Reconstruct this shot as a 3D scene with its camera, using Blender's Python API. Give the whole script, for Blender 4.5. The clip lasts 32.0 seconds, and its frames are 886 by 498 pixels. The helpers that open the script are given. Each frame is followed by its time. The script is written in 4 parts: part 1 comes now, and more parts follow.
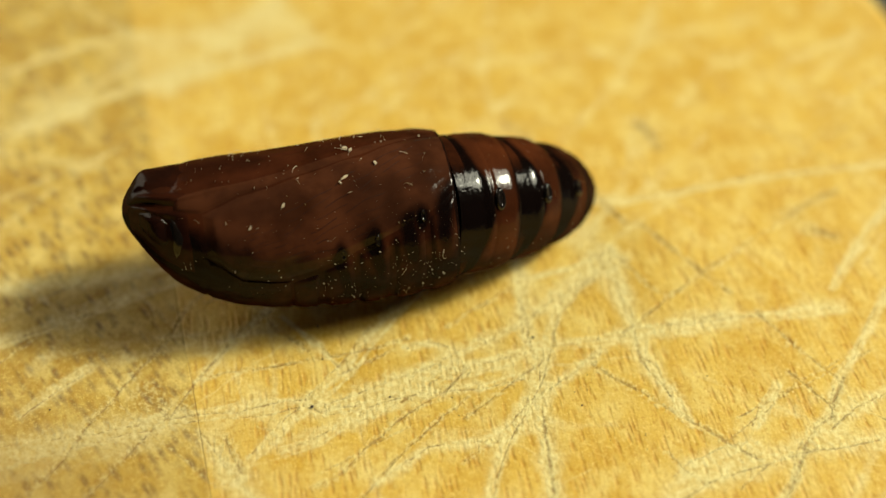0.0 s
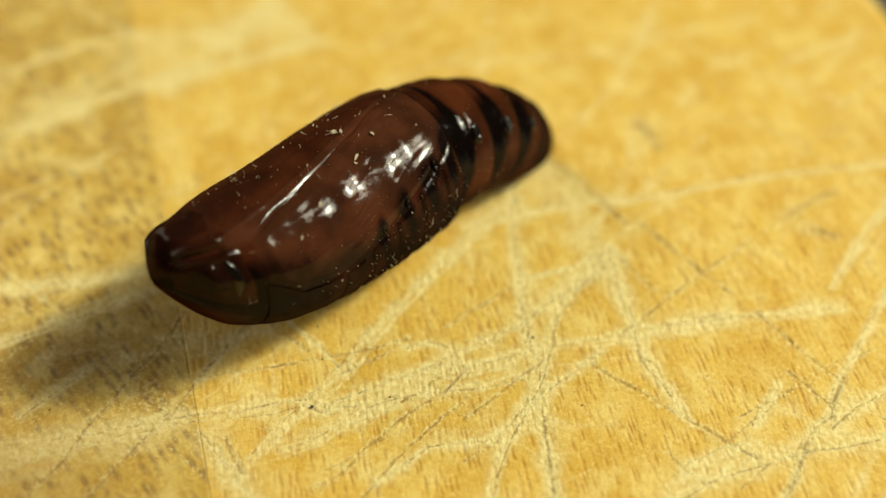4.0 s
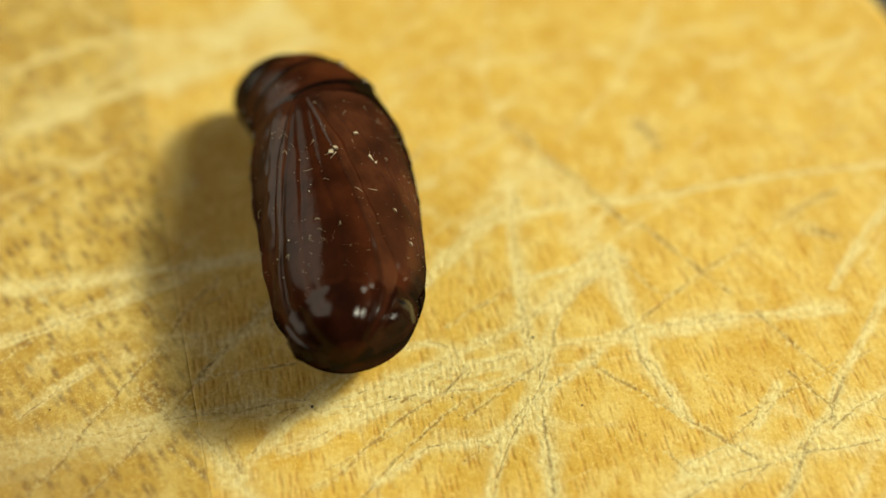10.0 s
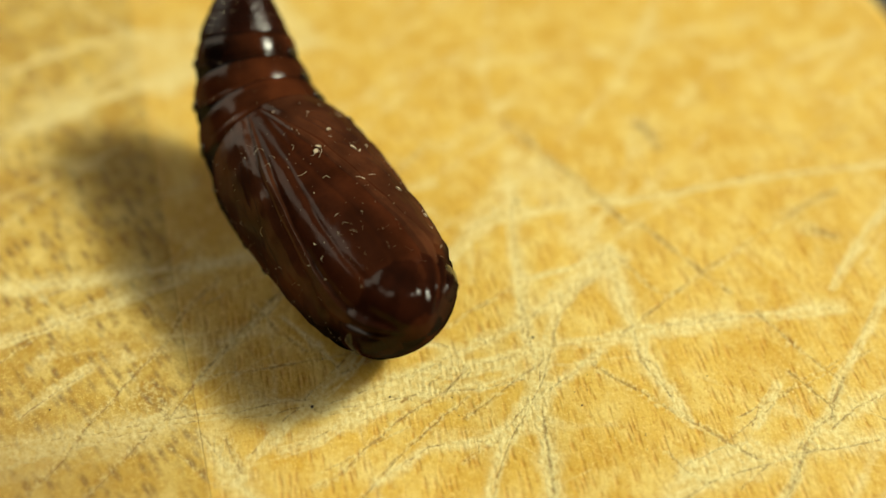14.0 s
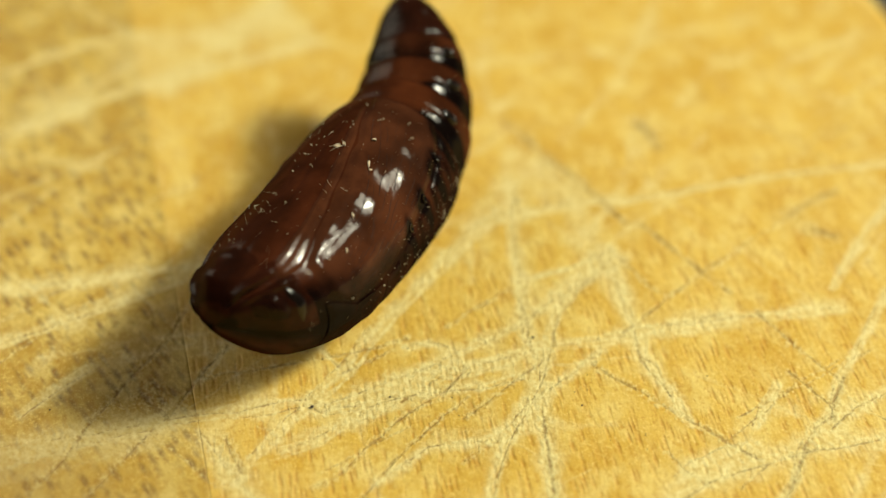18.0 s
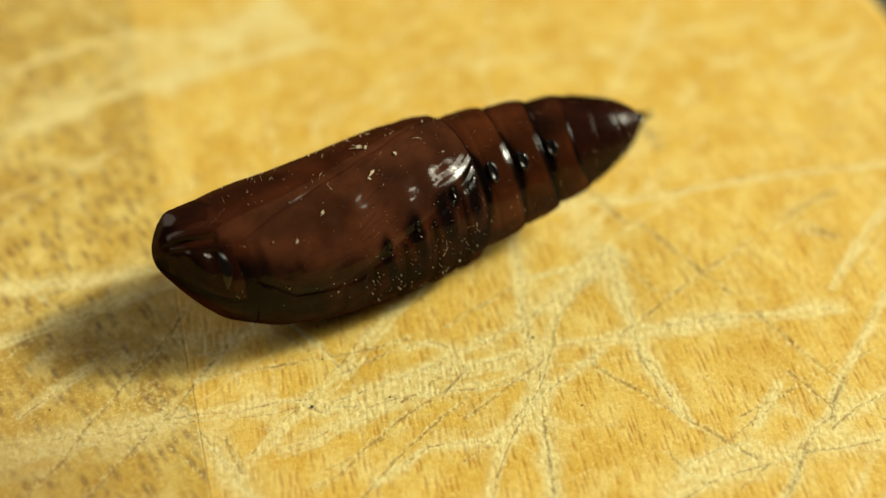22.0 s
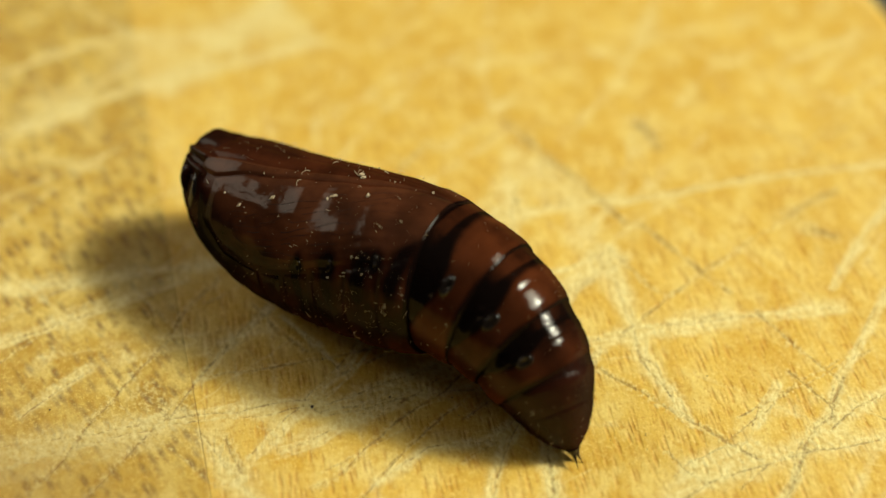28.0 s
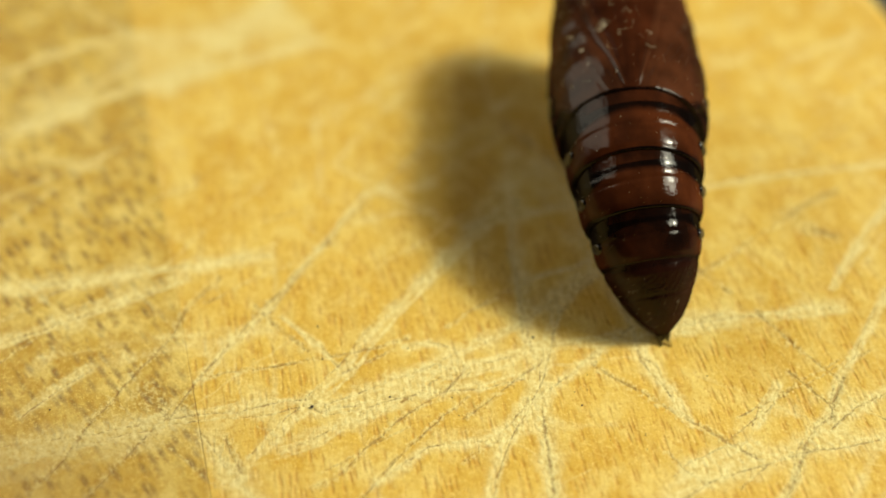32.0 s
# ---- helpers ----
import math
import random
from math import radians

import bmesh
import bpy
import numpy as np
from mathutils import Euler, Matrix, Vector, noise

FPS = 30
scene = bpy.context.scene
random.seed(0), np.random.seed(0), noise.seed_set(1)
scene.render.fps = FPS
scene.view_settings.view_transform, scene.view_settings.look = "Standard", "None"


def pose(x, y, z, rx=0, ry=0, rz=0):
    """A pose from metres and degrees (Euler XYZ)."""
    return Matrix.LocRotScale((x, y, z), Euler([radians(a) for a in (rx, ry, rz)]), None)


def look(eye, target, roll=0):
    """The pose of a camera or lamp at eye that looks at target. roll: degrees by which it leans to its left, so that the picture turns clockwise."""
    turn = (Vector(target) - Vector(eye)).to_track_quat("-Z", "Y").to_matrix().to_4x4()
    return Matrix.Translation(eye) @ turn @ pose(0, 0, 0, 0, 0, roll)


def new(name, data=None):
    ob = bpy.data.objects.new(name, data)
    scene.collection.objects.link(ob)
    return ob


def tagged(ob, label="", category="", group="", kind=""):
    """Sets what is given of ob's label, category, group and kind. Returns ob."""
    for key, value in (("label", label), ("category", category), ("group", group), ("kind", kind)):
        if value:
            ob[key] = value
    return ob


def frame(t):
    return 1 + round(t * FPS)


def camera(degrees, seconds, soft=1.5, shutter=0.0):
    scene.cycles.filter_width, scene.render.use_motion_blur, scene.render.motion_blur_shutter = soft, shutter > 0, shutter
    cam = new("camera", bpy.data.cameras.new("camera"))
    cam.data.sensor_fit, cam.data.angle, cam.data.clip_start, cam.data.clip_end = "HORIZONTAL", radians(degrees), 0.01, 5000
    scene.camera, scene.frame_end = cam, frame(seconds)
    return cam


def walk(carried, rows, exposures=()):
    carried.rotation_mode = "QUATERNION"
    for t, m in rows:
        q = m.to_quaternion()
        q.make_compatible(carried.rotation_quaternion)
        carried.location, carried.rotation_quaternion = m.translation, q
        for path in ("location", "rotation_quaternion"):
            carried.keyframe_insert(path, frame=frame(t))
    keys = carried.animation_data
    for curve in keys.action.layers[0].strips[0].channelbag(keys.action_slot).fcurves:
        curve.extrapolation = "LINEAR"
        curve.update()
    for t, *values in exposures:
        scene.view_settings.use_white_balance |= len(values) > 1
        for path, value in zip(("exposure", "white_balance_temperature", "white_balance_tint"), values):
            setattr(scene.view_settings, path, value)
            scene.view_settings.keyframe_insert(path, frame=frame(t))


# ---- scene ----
MM = 0.001
DEG = 35.0
EYE = (0.0, -38.48 * MM, 38.81 * MM)

# ---- camera: it stands still ----
cam = camera(DEG, 32.0, soft=1.4, shutter=0.5)
cam.data.dof.use_dof = True
cam.data.dof.focus_distance = 49.0 * MM
cam.data.dof.aperture_fstop = 25.0
still = look(EYE, (0, 0, 0))
walk(cam, [(0, still), (32, still)])

# ---- light: one lamp over the table, a broad lamp added at the west wall ----
world = bpy.data.worlds.new("world")
scene.world = world
world.use_nodes = True
world.node_tree.nodes["Background"].inputs["Color"].default_value = (0.5, 0.48, 0.45, 1)
world.node_tree.nodes["Background"].inputs["Strength"].default_value = 0.02


def area_lamp(name, place, target, sx, sy, watts, colour):
    data = bpy.data.lights.new(name, "AREA")
    data.shape, data.size, data.size_y = "RECTANGLE", sx, sy
    data.energy, data.color = watts, colour
    ob = new(name, data)
    ob.matrix_world = look(place, target)
    return ob


area_lamp("lamp_light", (0.46, 0.05, 0.44), (0, 0, 0), 0.27, 0.23, 3.3, (1.0, 0.975, 0.74))
# small lamp added just in front, to give highlights a crisp core
area_lamp("highlight_lamp", (0.455, 0.05, 0.435), (0, 0, 0), 0.085, 0.06, 2.8, (1.0, 0.975, 0.74))
# unseen broad lamp before the closed west wall, added for fill and sheen
area_lamp("west_fill", (-1.46, 0.6, 0.6), (0, 0.2, 0.4), 2.1, 1.75, 31.0, (1.0, 0.91, 0.7))
scene.view_settings.exposure = 0.0


# ---- materials ----
def material(name):
    m = bpy.data.materials.new(name)
    m.use_nodes = True
    t = m.node_tree
    return m, t, t.nodes["Principled BSDF"]


def node(t, kind, **values):
    n = t.nodes.new(kind)
    for k, v in values.items():
        if k in n.inputs:
            n.inputs[k].default_value = v
    return n


def coords(t, scale, slant=0.0):
    """Places in the object's own space, scaled; slant turns them first, in degrees."""
    c = t.nodes.new("ShaderNodeTexCoord")
    r = t.nodes.new("ShaderNodeMapping")
    r.inputs["Rotation"].default_value = (0, 0, radians(-slant))
    m = t.nodes.new("ShaderNodeMapping")
    m.inputs["Scale"].default_value = scale
    t.links.new(c.outputs["Object"], r.inputs["Vector"])
    t.links.new(r.outputs["Vector"], m.inputs["Vector"])
    return m.outputs["Vector"]


def noise_tex(t, vec, scale, detail=4.0, rough=0.55):
    n = node(t, "ShaderNodeTexNoise", Scale=scale, Detail=detail, Roughness=rough)
    t.links.new(vec, n.inputs["Vector"])
    return n.outputs["Fac"]


def span(t, value, a, b, lo=0.0, hi=1.0):
    n = t.nodes.new("ShaderNodeMapRange")
    n.interpolation_type = "SMOOTHSTEP"
    n.inputs["From Min"].default_value, n.inputs["From Max"].default_value = a, b
    n.inputs["To Min"].default_value, n.inputs["To Max"].default_value = lo, hi
    t.links.new(value, n.inputs["Value"])
    return n.outputs["Result"]


def calc(t, op, a, b):
    n = t.nodes.new("ShaderNodeMath")
    n.operation = op
    for i, v in enumerate((a, b)):
        if isinstance(v, (int, float)):
            n.inputs[i].default_value = v
        else:
            t.links.new(v, n.inputs[i])
    return n.outputs[0]


def mix(t, fac, a, b):
    n = t.nodes.new("ShaderNodeMix")
    n.data_type = "RGBA"
    for sock, v in ((n.inputs[0], fac), (n.inputs[6], a), (n.inputs[7], b)):
        if isinstance(v, (int, float)):
            sock.default_value = v
        elif isinstance(v, tuple):
            sock.default_value = (*v, 1)
        else:
            t.links.new(v, sock)
    return n.outputs[2]


def attribute(t, name):
    n = t.nodes.new("ShaderNodeAttribute")
    n.attribute_name = name
    return n.outputs["Fac"]


def bump(t, p, height, strength, distance):
    n = node(t, "ShaderNodeBump", Strength=strength, Distance=distance)
    t.links.new(height, n.inputs["Height"])
    t.links.new(n.outputs["Normal"], p.inputs["Normal"])
    return n


def wood(name, across, along, pore_size, spread, slant, pore_dark, tone_a, tone_b, pore_force=0.62):
    """Beech with short dark pores along the plank, pale torn fibre in the knife scars and dirt in the fine cuts."""
    m, t, p = material(name)
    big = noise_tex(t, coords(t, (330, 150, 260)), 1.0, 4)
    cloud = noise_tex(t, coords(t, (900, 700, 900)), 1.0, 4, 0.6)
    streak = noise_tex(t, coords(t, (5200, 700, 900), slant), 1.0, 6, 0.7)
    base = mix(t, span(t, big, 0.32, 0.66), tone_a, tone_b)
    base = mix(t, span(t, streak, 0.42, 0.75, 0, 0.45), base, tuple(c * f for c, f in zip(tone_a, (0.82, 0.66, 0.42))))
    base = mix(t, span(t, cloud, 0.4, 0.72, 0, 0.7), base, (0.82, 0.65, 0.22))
    # pores
    warp = noise_tex(t, coords(t, (1100, 500, 900)), 1.0, 2)
    wob = noise_tex(t, coords(t, (2500, 1500, 900)), 1.0, 2)
    v = node(t, "ShaderNodeTexVoronoi", Scale=1.0, Randomness=1.0)
    v.feature = "F1"
    t.links.new(coords(t, (across, along, 300), slant), v.inputs["Vector"])
    d = calc(t, "ADD", v.outputs["Distance"], calc(t, "MULTIPLY", calc(t, "SUBTRACT", wob, 0.5), 0.45))
    pore = calc(t, "MULTIPLY", span(t, d, pore_size * 1.35, 0.0), span(t, warp, spread, spread + 0.22))
    dash = noise_tex(t, coords(t, (across * 1.5, along * 1.1, 900), slant), 1.0, 3, 0.6)
    pore = calc(t, "MAXIMUM", pore, calc(t, "MULTIPLY", span(t, dash, 0.58, 0.76), 0.55))
    base = mix(t, calc(t, "MULTIPLY", pore, pore_force), base, pore_dark)
    speck = noise_tex(t, coords(t, (9000, 6000, 9000)), 1.0, 3, 0.7)
    base = mix(t, span(t, speck, 0.54, 0.72, 0, 0.5), base, (0.9, 0.72, 0.26))
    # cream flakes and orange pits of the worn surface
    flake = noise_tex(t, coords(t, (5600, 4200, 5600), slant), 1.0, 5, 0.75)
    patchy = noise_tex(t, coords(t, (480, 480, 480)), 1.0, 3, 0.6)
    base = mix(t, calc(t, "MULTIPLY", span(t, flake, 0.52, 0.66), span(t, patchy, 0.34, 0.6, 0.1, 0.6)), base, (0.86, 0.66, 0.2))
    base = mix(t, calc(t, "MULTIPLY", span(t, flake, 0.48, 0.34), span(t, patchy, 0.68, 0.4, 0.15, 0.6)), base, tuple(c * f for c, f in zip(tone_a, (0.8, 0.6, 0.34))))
    # scars
    fuzz = noise_tex(t, coords(t, (3200, 3200, 3200)), 1.0, 6, 0.72)
    coarse = noise_tex(t, coords(t, (900, 900, 900)), 1.0, 3, 0.6)
    s = calc(t, "ADD", attribute(t, "scar"), calc(t, "MULTIPLY", calc(t, "SUBTRACT", fuzz, 0.5), 0.7))
    s = calc(t, "ADD", s, calc(t, "MULTIPLY", calc(t, "SUBTRACT", coarse, 0.5), 0.6))
    pale = calc(t, "MULTIPLY", span(t, s, 0.0, 1.05), span(t, attribute(t, "scar"), 0.02, 0.3))
    base = mix(t, calc(t, "MULTIPLY", pale, 0.82), base, mix(t, span(t, flake, 0.36, 0.62), (0.72, 0.55, 0.19), (0.88, 0.77, 0.38)))
    grime = calc(t, "MULTIPLY", span(t, attribute(t, "scar"), 0.25, 0.6), span(t, fuzz, 0.66, 0.8))
    base = mix(t, calc(t, "MULTIPLY", grime, 0.5), base, (0.3, 0.22, 0.1))
    fine_d = calc(t, "ADD", attribute(t, "slit"), calc(t, "MULTIPLY", calc(t, "SUBTRACT", flake, 0.5), 5.0))
    fine_d = calc(t, "ADD", fine_d, calc(t, "MULTIPLY", calc(t, "SUBTRACT", coarse, 0.44), 4.5))
    dark = span(t, fine_d, 1.5, -0.4)
    torn = calc(t, "MULTIPLY", span(t, attribute(t, "slit"), 4.5, 1.2), span(t, flake, 0.47, 0.6))
    base = mix(t, calc(t, "MULTIPLY", torn, 0.6), base, (0.82, 0.69, 0.3))
    base = mix(t, calc(t, "MULTIPLY", dark, 0.72), base, (0.3, 0.17, 0.05))
    # dimmer light at the near left corner, painted into the wood's colour
    base = mix(t, calc(t, "MULTIPLY", attribute(t, "corner_shade"), span(t, cloud, 0.25, 0.6, 0.6, 1.0)), base, (0.27, 0.15, 0.028))
    t.links.new(base, p.inputs["Base Color"])
    p.inputs["Roughness"].default_value = 0.5
    p.inputs["Specular IOR Level"].default_value = 0.4
    h = calc(t, "SUBTRACT", calc(t, "MULTIPLY", fuzz, 0.6), calc(t, "MULTIPLY", pore, 0.7))
    h = calc(t, "SUBTRACT", h, calc(t, "MULTIPLY", dark, 0.6))
    h = calc(t, "ADD", h, calc(t, "MULTIPLY", calc(t, "MULTIPLY", pale, fuzz), 1.4))
    h = calc(t, "ADD", h, calc(t, "MULTIPLY", streak, 0.3))
    h = calc(t, "ADD", h, calc(t, "MULTIPLY", flake, 0.8))
    h = calc(t, "ADD", h, calc(t, "MULTIPLY", torn, 0.5))
    bump(t, p, h, 0.55, 0.00006)
    return m


def plain(name, colour, rough=0.6, grain=200.0, spread=0.12, shine=0.5):
    m, t, p = material(name)
    n = noise_tex(t, coords(t, (grain, grain, grain)), 1.0, 5)
    c = mix(t, span(t, n, 0.3, 0.7), tuple(x * (1 - spread) for x in colour), tuple(min(1, x * (1 + spread)) for x in colour))
    t.links.new(c, p.inputs["Base Color"])
    p.inputs["Roughness"].default_value = rough
    p.inputs["Specular IOR Level"].default_value = shine
    return m


def chitin(name, light, dark, rough=0.2, pits=0.06, gloss=1.0, rim=0.2):
    """Glossy red-brown cuticle. The mesh's 'dark' attribute carries its black bands and painted flank shade."""
    m, t, p = material(name)
    blotch = noise_tex(t, coords(t, (650, 650, 650)), 1.0, 4, 0.6)
    fine = noise_tex(t, coords(t, (5200, 5200, 5200)), 1.0, 4, 0.6)
    pit = node(t, "ShaderNodeTexVoronoi", Scale=1.0)
    t.links.new(coords(t, (9000, 9000, 9000)), pit.inputs["Vector"])
    patch = noise_tex(t, coords(t, (240, 420, 420)), 1.0, 3, 0.55)
    c = mix(t, span(t, blotch, 0.34, 0.68), light, tuple(0.5 * x for x in light))
    c = mix(t, span(t, patch, 0.42, 0.66, 0, 0.6), c, tuple(f * x for f, x in zip((0.3, 0.34, 0.42), light)))
    band = calc(t, "ADD", attribute(t, "dark"), calc(t, "MULTIPLY", calc(t, "SUBTRACT", blotch, 0.5), 0.7))
    c = mix(t, span(t, band, 0.12, 0.85), c, dark)
    t.links.new(c, p.inputs["Base Color"])
    r = span(t, fine, 0.3, 0.8, rough * 0.75, rough * 1.7)
    t.links.new(r, p.inputs["Roughness"])
    p.inputs["Specular IOR Level"].default_value = 0.0
    h = calc(t, "ADD", calc(t, "MULTIPLY", fine, 0.12), calc(t, "MULTIPLY", pit.outputs["Distance"], pits))
    h = calc(t, "ADD", h, calc(t, "MULTIPLY", blotch, 1.2))
    fold = noise_tex(t, coords(t, (420, 1300, 1300)), 1.0, 2, 0.5)
    h = calc(t, "ADD", h, calc(t, "MULTIPLY", fold, 1.6))
    relief = bump(t, p, h, 0.45, 0.00005)
    # a thin waxy gloss over the pigment, a little stronger at a slant
    coat = t.nodes.new("ShaderNodeBsdfGlossy")
    t.links.new(r, coat.inputs["Roughness"])
    t.links.new(relief.outputs["Normal"], coat.inputs["Normal"])
    slant = t.nodes.new("ShaderNodeLayerWeight")
    slant.inputs["Blend"].default_value = 0.5
    both = t.nodes.new("ShaderNodeMixShader")
    edge = calc(t, "POWER", slant.outputs["Facing"], 3.0)
    t.links.new(calc(t, "ADD", calc(t, "MULTIPLY", edge, gloss * rim), gloss * 0.023), both.inputs[0])
    t.links.new(p.outputs[0], both.inputs[1])
    t.links.new(coat.outputs[0], both.inputs[2])
    t.links.new(both.outputs[0], t.nodes["Material Output"].inputs["Surface"])
    return m


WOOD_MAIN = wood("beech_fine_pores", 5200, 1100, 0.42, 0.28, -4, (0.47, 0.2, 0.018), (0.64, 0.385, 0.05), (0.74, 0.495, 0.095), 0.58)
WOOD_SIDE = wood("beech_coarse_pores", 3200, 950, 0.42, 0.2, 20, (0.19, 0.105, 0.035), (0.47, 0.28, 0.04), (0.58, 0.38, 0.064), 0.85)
WORKTOP = plain("dark_worktop", (0.06, 0.065, 0.07), 0.4, 900)
WALL = plain("painted_wall", (0.2, 0.19, 0.175), 0.8, 3)
SHELL = chitin("brown_cuticle", (0.056, 0.0145, 0.0054), (0.004, 0.0018, 0.0015), 0.13, 0.06, 0.65, 0.0)
WING = chitin("wing_cuticle", (0.077, 0.0245, 0.0105), (0.004, 0.0018, 0.0015), 0.1, 0.06, 0.95, 0.015)
HEAD = chitin("head_cuticle", (0.04, 0.0098, 0.004), (0.004, 0.0018, 0.0015), 0.1, 0.06, 0.85, 0.0)
BACK = chitin("back_cuticle", (0.054, 0.0145, 0.0055), (0.0035, 0.0016, 0.0014), 0.15, 0.3, 0.62, 0.0)
THORAX = chitin("thorax_cuticle", (0.05, 0.0145, 0.006), (0.0035, 0.0016, 0.0014), 0.14, 0.2, 0.75, 0.0)
RING = chitin("banded_cuticle", (0.075, 0.0195, 0.0065), (0.003, 0.0016, 0.0014), 0.09, 0.12, 0.9, 0.0)
TAIL = chitin("tail_cuticle", (0.027, 0.0072, 0.0036), (0.004, 0.002, 0.0018), 0.16, 0.7, 1.0, 0.0)
BLACK = plain("black_cuticle", (0.006, 0.004, 0.0035), 0.12, 4000, shine=0.5)
VEIN = plain("vein_line", (0.022, 0.008, 0.0045), 0.5, 4000, shine=0.08)
FLECK = plain("pale_fleck", (0.5, 0.41, 0.28), 0.7, 6000, 0.3)
CRUMB = plain("dark_crumb", (0.06, 0.04, 0.025), 0.8, 6000, 0.3)


# ---- mesh helpers ----
def part(name, bm, mat, parent, label="", smooth=True):
    me = bpy.data.meshes.new(name)
    bm.to_mesh(me)
    bm.free()
    me.materials.append(mat)
    if smooth:
        me.polygons.foreach_set("use_smooth", [True] * len(me.polygons))
    ob = new(name, me)
    if parent:
        ob.parent = parent
    if label:
        ob["label"] = label
    return ob


def grid_mesh(name, P, mat, close=False, attrs=None):
    """A mesh over the grid of points P (n, m, 3); close joins the last column to the first."""
    n, m = P.shape[:2]
    idx = np.arange(n * m).reshape(n, m)
    nxt = np.roll(idx, -1, 1) if close else idx[:, 1:]
    a = idx if close else idx[:, :-1]
    q = np.stack([a[:-1], nxt[:-1], nxt[1:], a[1:]], -1).reshape(-1, 4)
    me = bpy.data.meshes.new(name)
    me.vertices.add(n * m)
    me.vertices.foreach_set("co", P.reshape(-1).astype(np.float32))
    me.loops.add(q.size)
    me.loops.foreach_set("vertex_index", q.reshape(-1).astype(np.int32))
    me.polygons.add(len(q))
    me.polygons.foreach_set("loop_start", np.arange(0, q.size, 4, dtype=np.int32))
    me.polygons.foreach_set("use_smooth", np.ones(len(q), bool))
    for key_, val in (attrs or {}).items():
        at = me.attributes.new(key_, "FLOAT", "POINT")
        at.data.foreach_set("value", val.reshape(-1).astype(np.float32))
    me.update(calc_edges=True)
    me.validate()
    me.materials.append(mat)
    return me


def box_bm(x0, x1, y0, y1, z0, z1, bevel=0.0):
    bm = bmesh.new()
    bmesh.ops.create_cube(bm, size=1, matrix=Matrix.Translation(((x0 + x1) / 2, (y0 + y1) / 2, (z0 + z1) / 2)) @ Matrix.Diagonal((x1 - x0, y1 - y0, z1 - z0, 1)))
    if bevel:
        bmesh.ops.bevel(bm, geom=bm.edges[:], offset=bevel, segments=2, affect="EDGES")
    return bm


# ---- the room ----
def slab(name, x0, x1, y0, y1, z0, z1, mat, label):
    return tagged(part(name, box_bm(x0, x1, y0, y1, z0, z1), mat, None, smooth=False), label, name.split("_")[0], kind="structure")


T0 = -0.018
slab("floor", -1.7, 1.7, -1.7, 1.7, -0.86, -0.76, WALL, "plain grey floor under the table")
slab("ceiling", -1.7, 1.7, -1.7, 1.7, 1.75, 1.85, WALL, "plain painted ceiling of the room")
slab("wall_north", -1.7, 1.7, 1.6, 1.7, -0.76, 1.75, WALL, "plain painted wall of the room")
slab("wall_south", -1.7, 1.7, -1.7, -1.6, -0.76, 1.75, WALL, "plain painted wall of the room")
slab("wall_east", 1.6, 1.7, -1.6, 1.6, -0.76, 1.75, WALL, "plain painted wall of the room")
slab("wall_west", -1.6, -1.5, -1.6, 1.6, -0.76, 1.75, WALL, "plain painted wall of the room")
slab("worktop", -0.5, 0.5, -0.35, 0.35, T0 - 0.03, T0, WORKTOP, "dark grey worktop under the cutting board")

# ---- the cutting board ----
TURN = radians(14.3)
CT, ST = math.cos(TURN), math.sin(TURN)
CUTS = []


def cut(kind, width, *points):
    CUTS.append((kind, width, points))


cut('pale', 0.70, (-17.0, -2.1), (-14.3, -1.8), (-9.9, -0.9), (-6.7, -0.3))
cut('pale', 0.55, (-16.3, -4.8), (-14.3, -3.8), (-12.1, -2.7), (-9.8, -1.5))
cut('pale', 0.90, (-15.1, -10.2), (-12.7, -9.2), (-9.5, -8.3), (-6.4, -7.8), (-4.7, -7.5))
cut('pale', 1.00, (-15.2, -9.7), (-12.8, -9.3), (-10.4, -8.8))
cut('pale', 0.45, (-14.7, -8.1), (-13.7, -7.0), (-12.7, -6.0))
cut('pale', 0.70, (-6.5, -10.0), (-5.8, -9.1), (-5.3, -8.3), (-4.7, -7.8))
cut('pale', 0.60, (-5.5, -9.7), (-4.3, -9.2), (-3.2, -8.3), (-2.5, -7.9))
cut('pale', 1.00, (-8.2, -9.0), (-6.9, -11.0), (-6.0, -11.8))
cut('pale', 0.60, (-4.7, -7.5), (-3.5, -6.1), (-2.8, -4.6), (-1.8, -3.2), (-0.8, -1.8), (1.5, 1.3), (2.8, 2.9))
cut('pale', 0.60, (-4.4, -7.8), (-2.9, -7.1), (-1.7, -6.5), (-0.5, -6.0), (0.3, -5.4), (1.6, -4.7), (2.8, -3.9), (4.3, -2.4), (6.0, -0.9))
cut('pale', 0.50, (-4.4, -8.0), (-3.0, -7.7), (-1.9, -7.3), (-0.5, -7.0), (1.3, -6.8), (2.8, -6.3))
cut('pale', 0.80, (-3.2, -8.2), (-1.7, -7.3), (-0.3, -6.2), (2.4, -5.7))
cut('pale', 0.35, (-1.4, -5.0), (-0.5, -4.8), (0.2, -5.1))
cut('pale', 0.30, (-8.7, -6.6), (-7.9, -5.0), (-6.6, -3.2), (-4.9, 0.0), (-3.1, 3.3))
cut('pale', 0.40, (-6.0, -3.5), (-4.6, -4.9), (-3.7, -6.0))
cut('pale', 0.60, (2.8, 3.6), (2.8, -0.3), (3.2, -4.6), (3.5, -5.7), (3.5, -7.0), (3.5, -8.4), (3.6, -10.2), (3.7, -11.8))
cut('pale', 0.50, (1.5, -11.8), (1.9, -9.8), (2.4, -8.8), (2.9, -7.7), (3.4, -6.5), (3.7, -5.2), (4.2, -3.2), (5.3, -1.6), (6.0, -0.9))
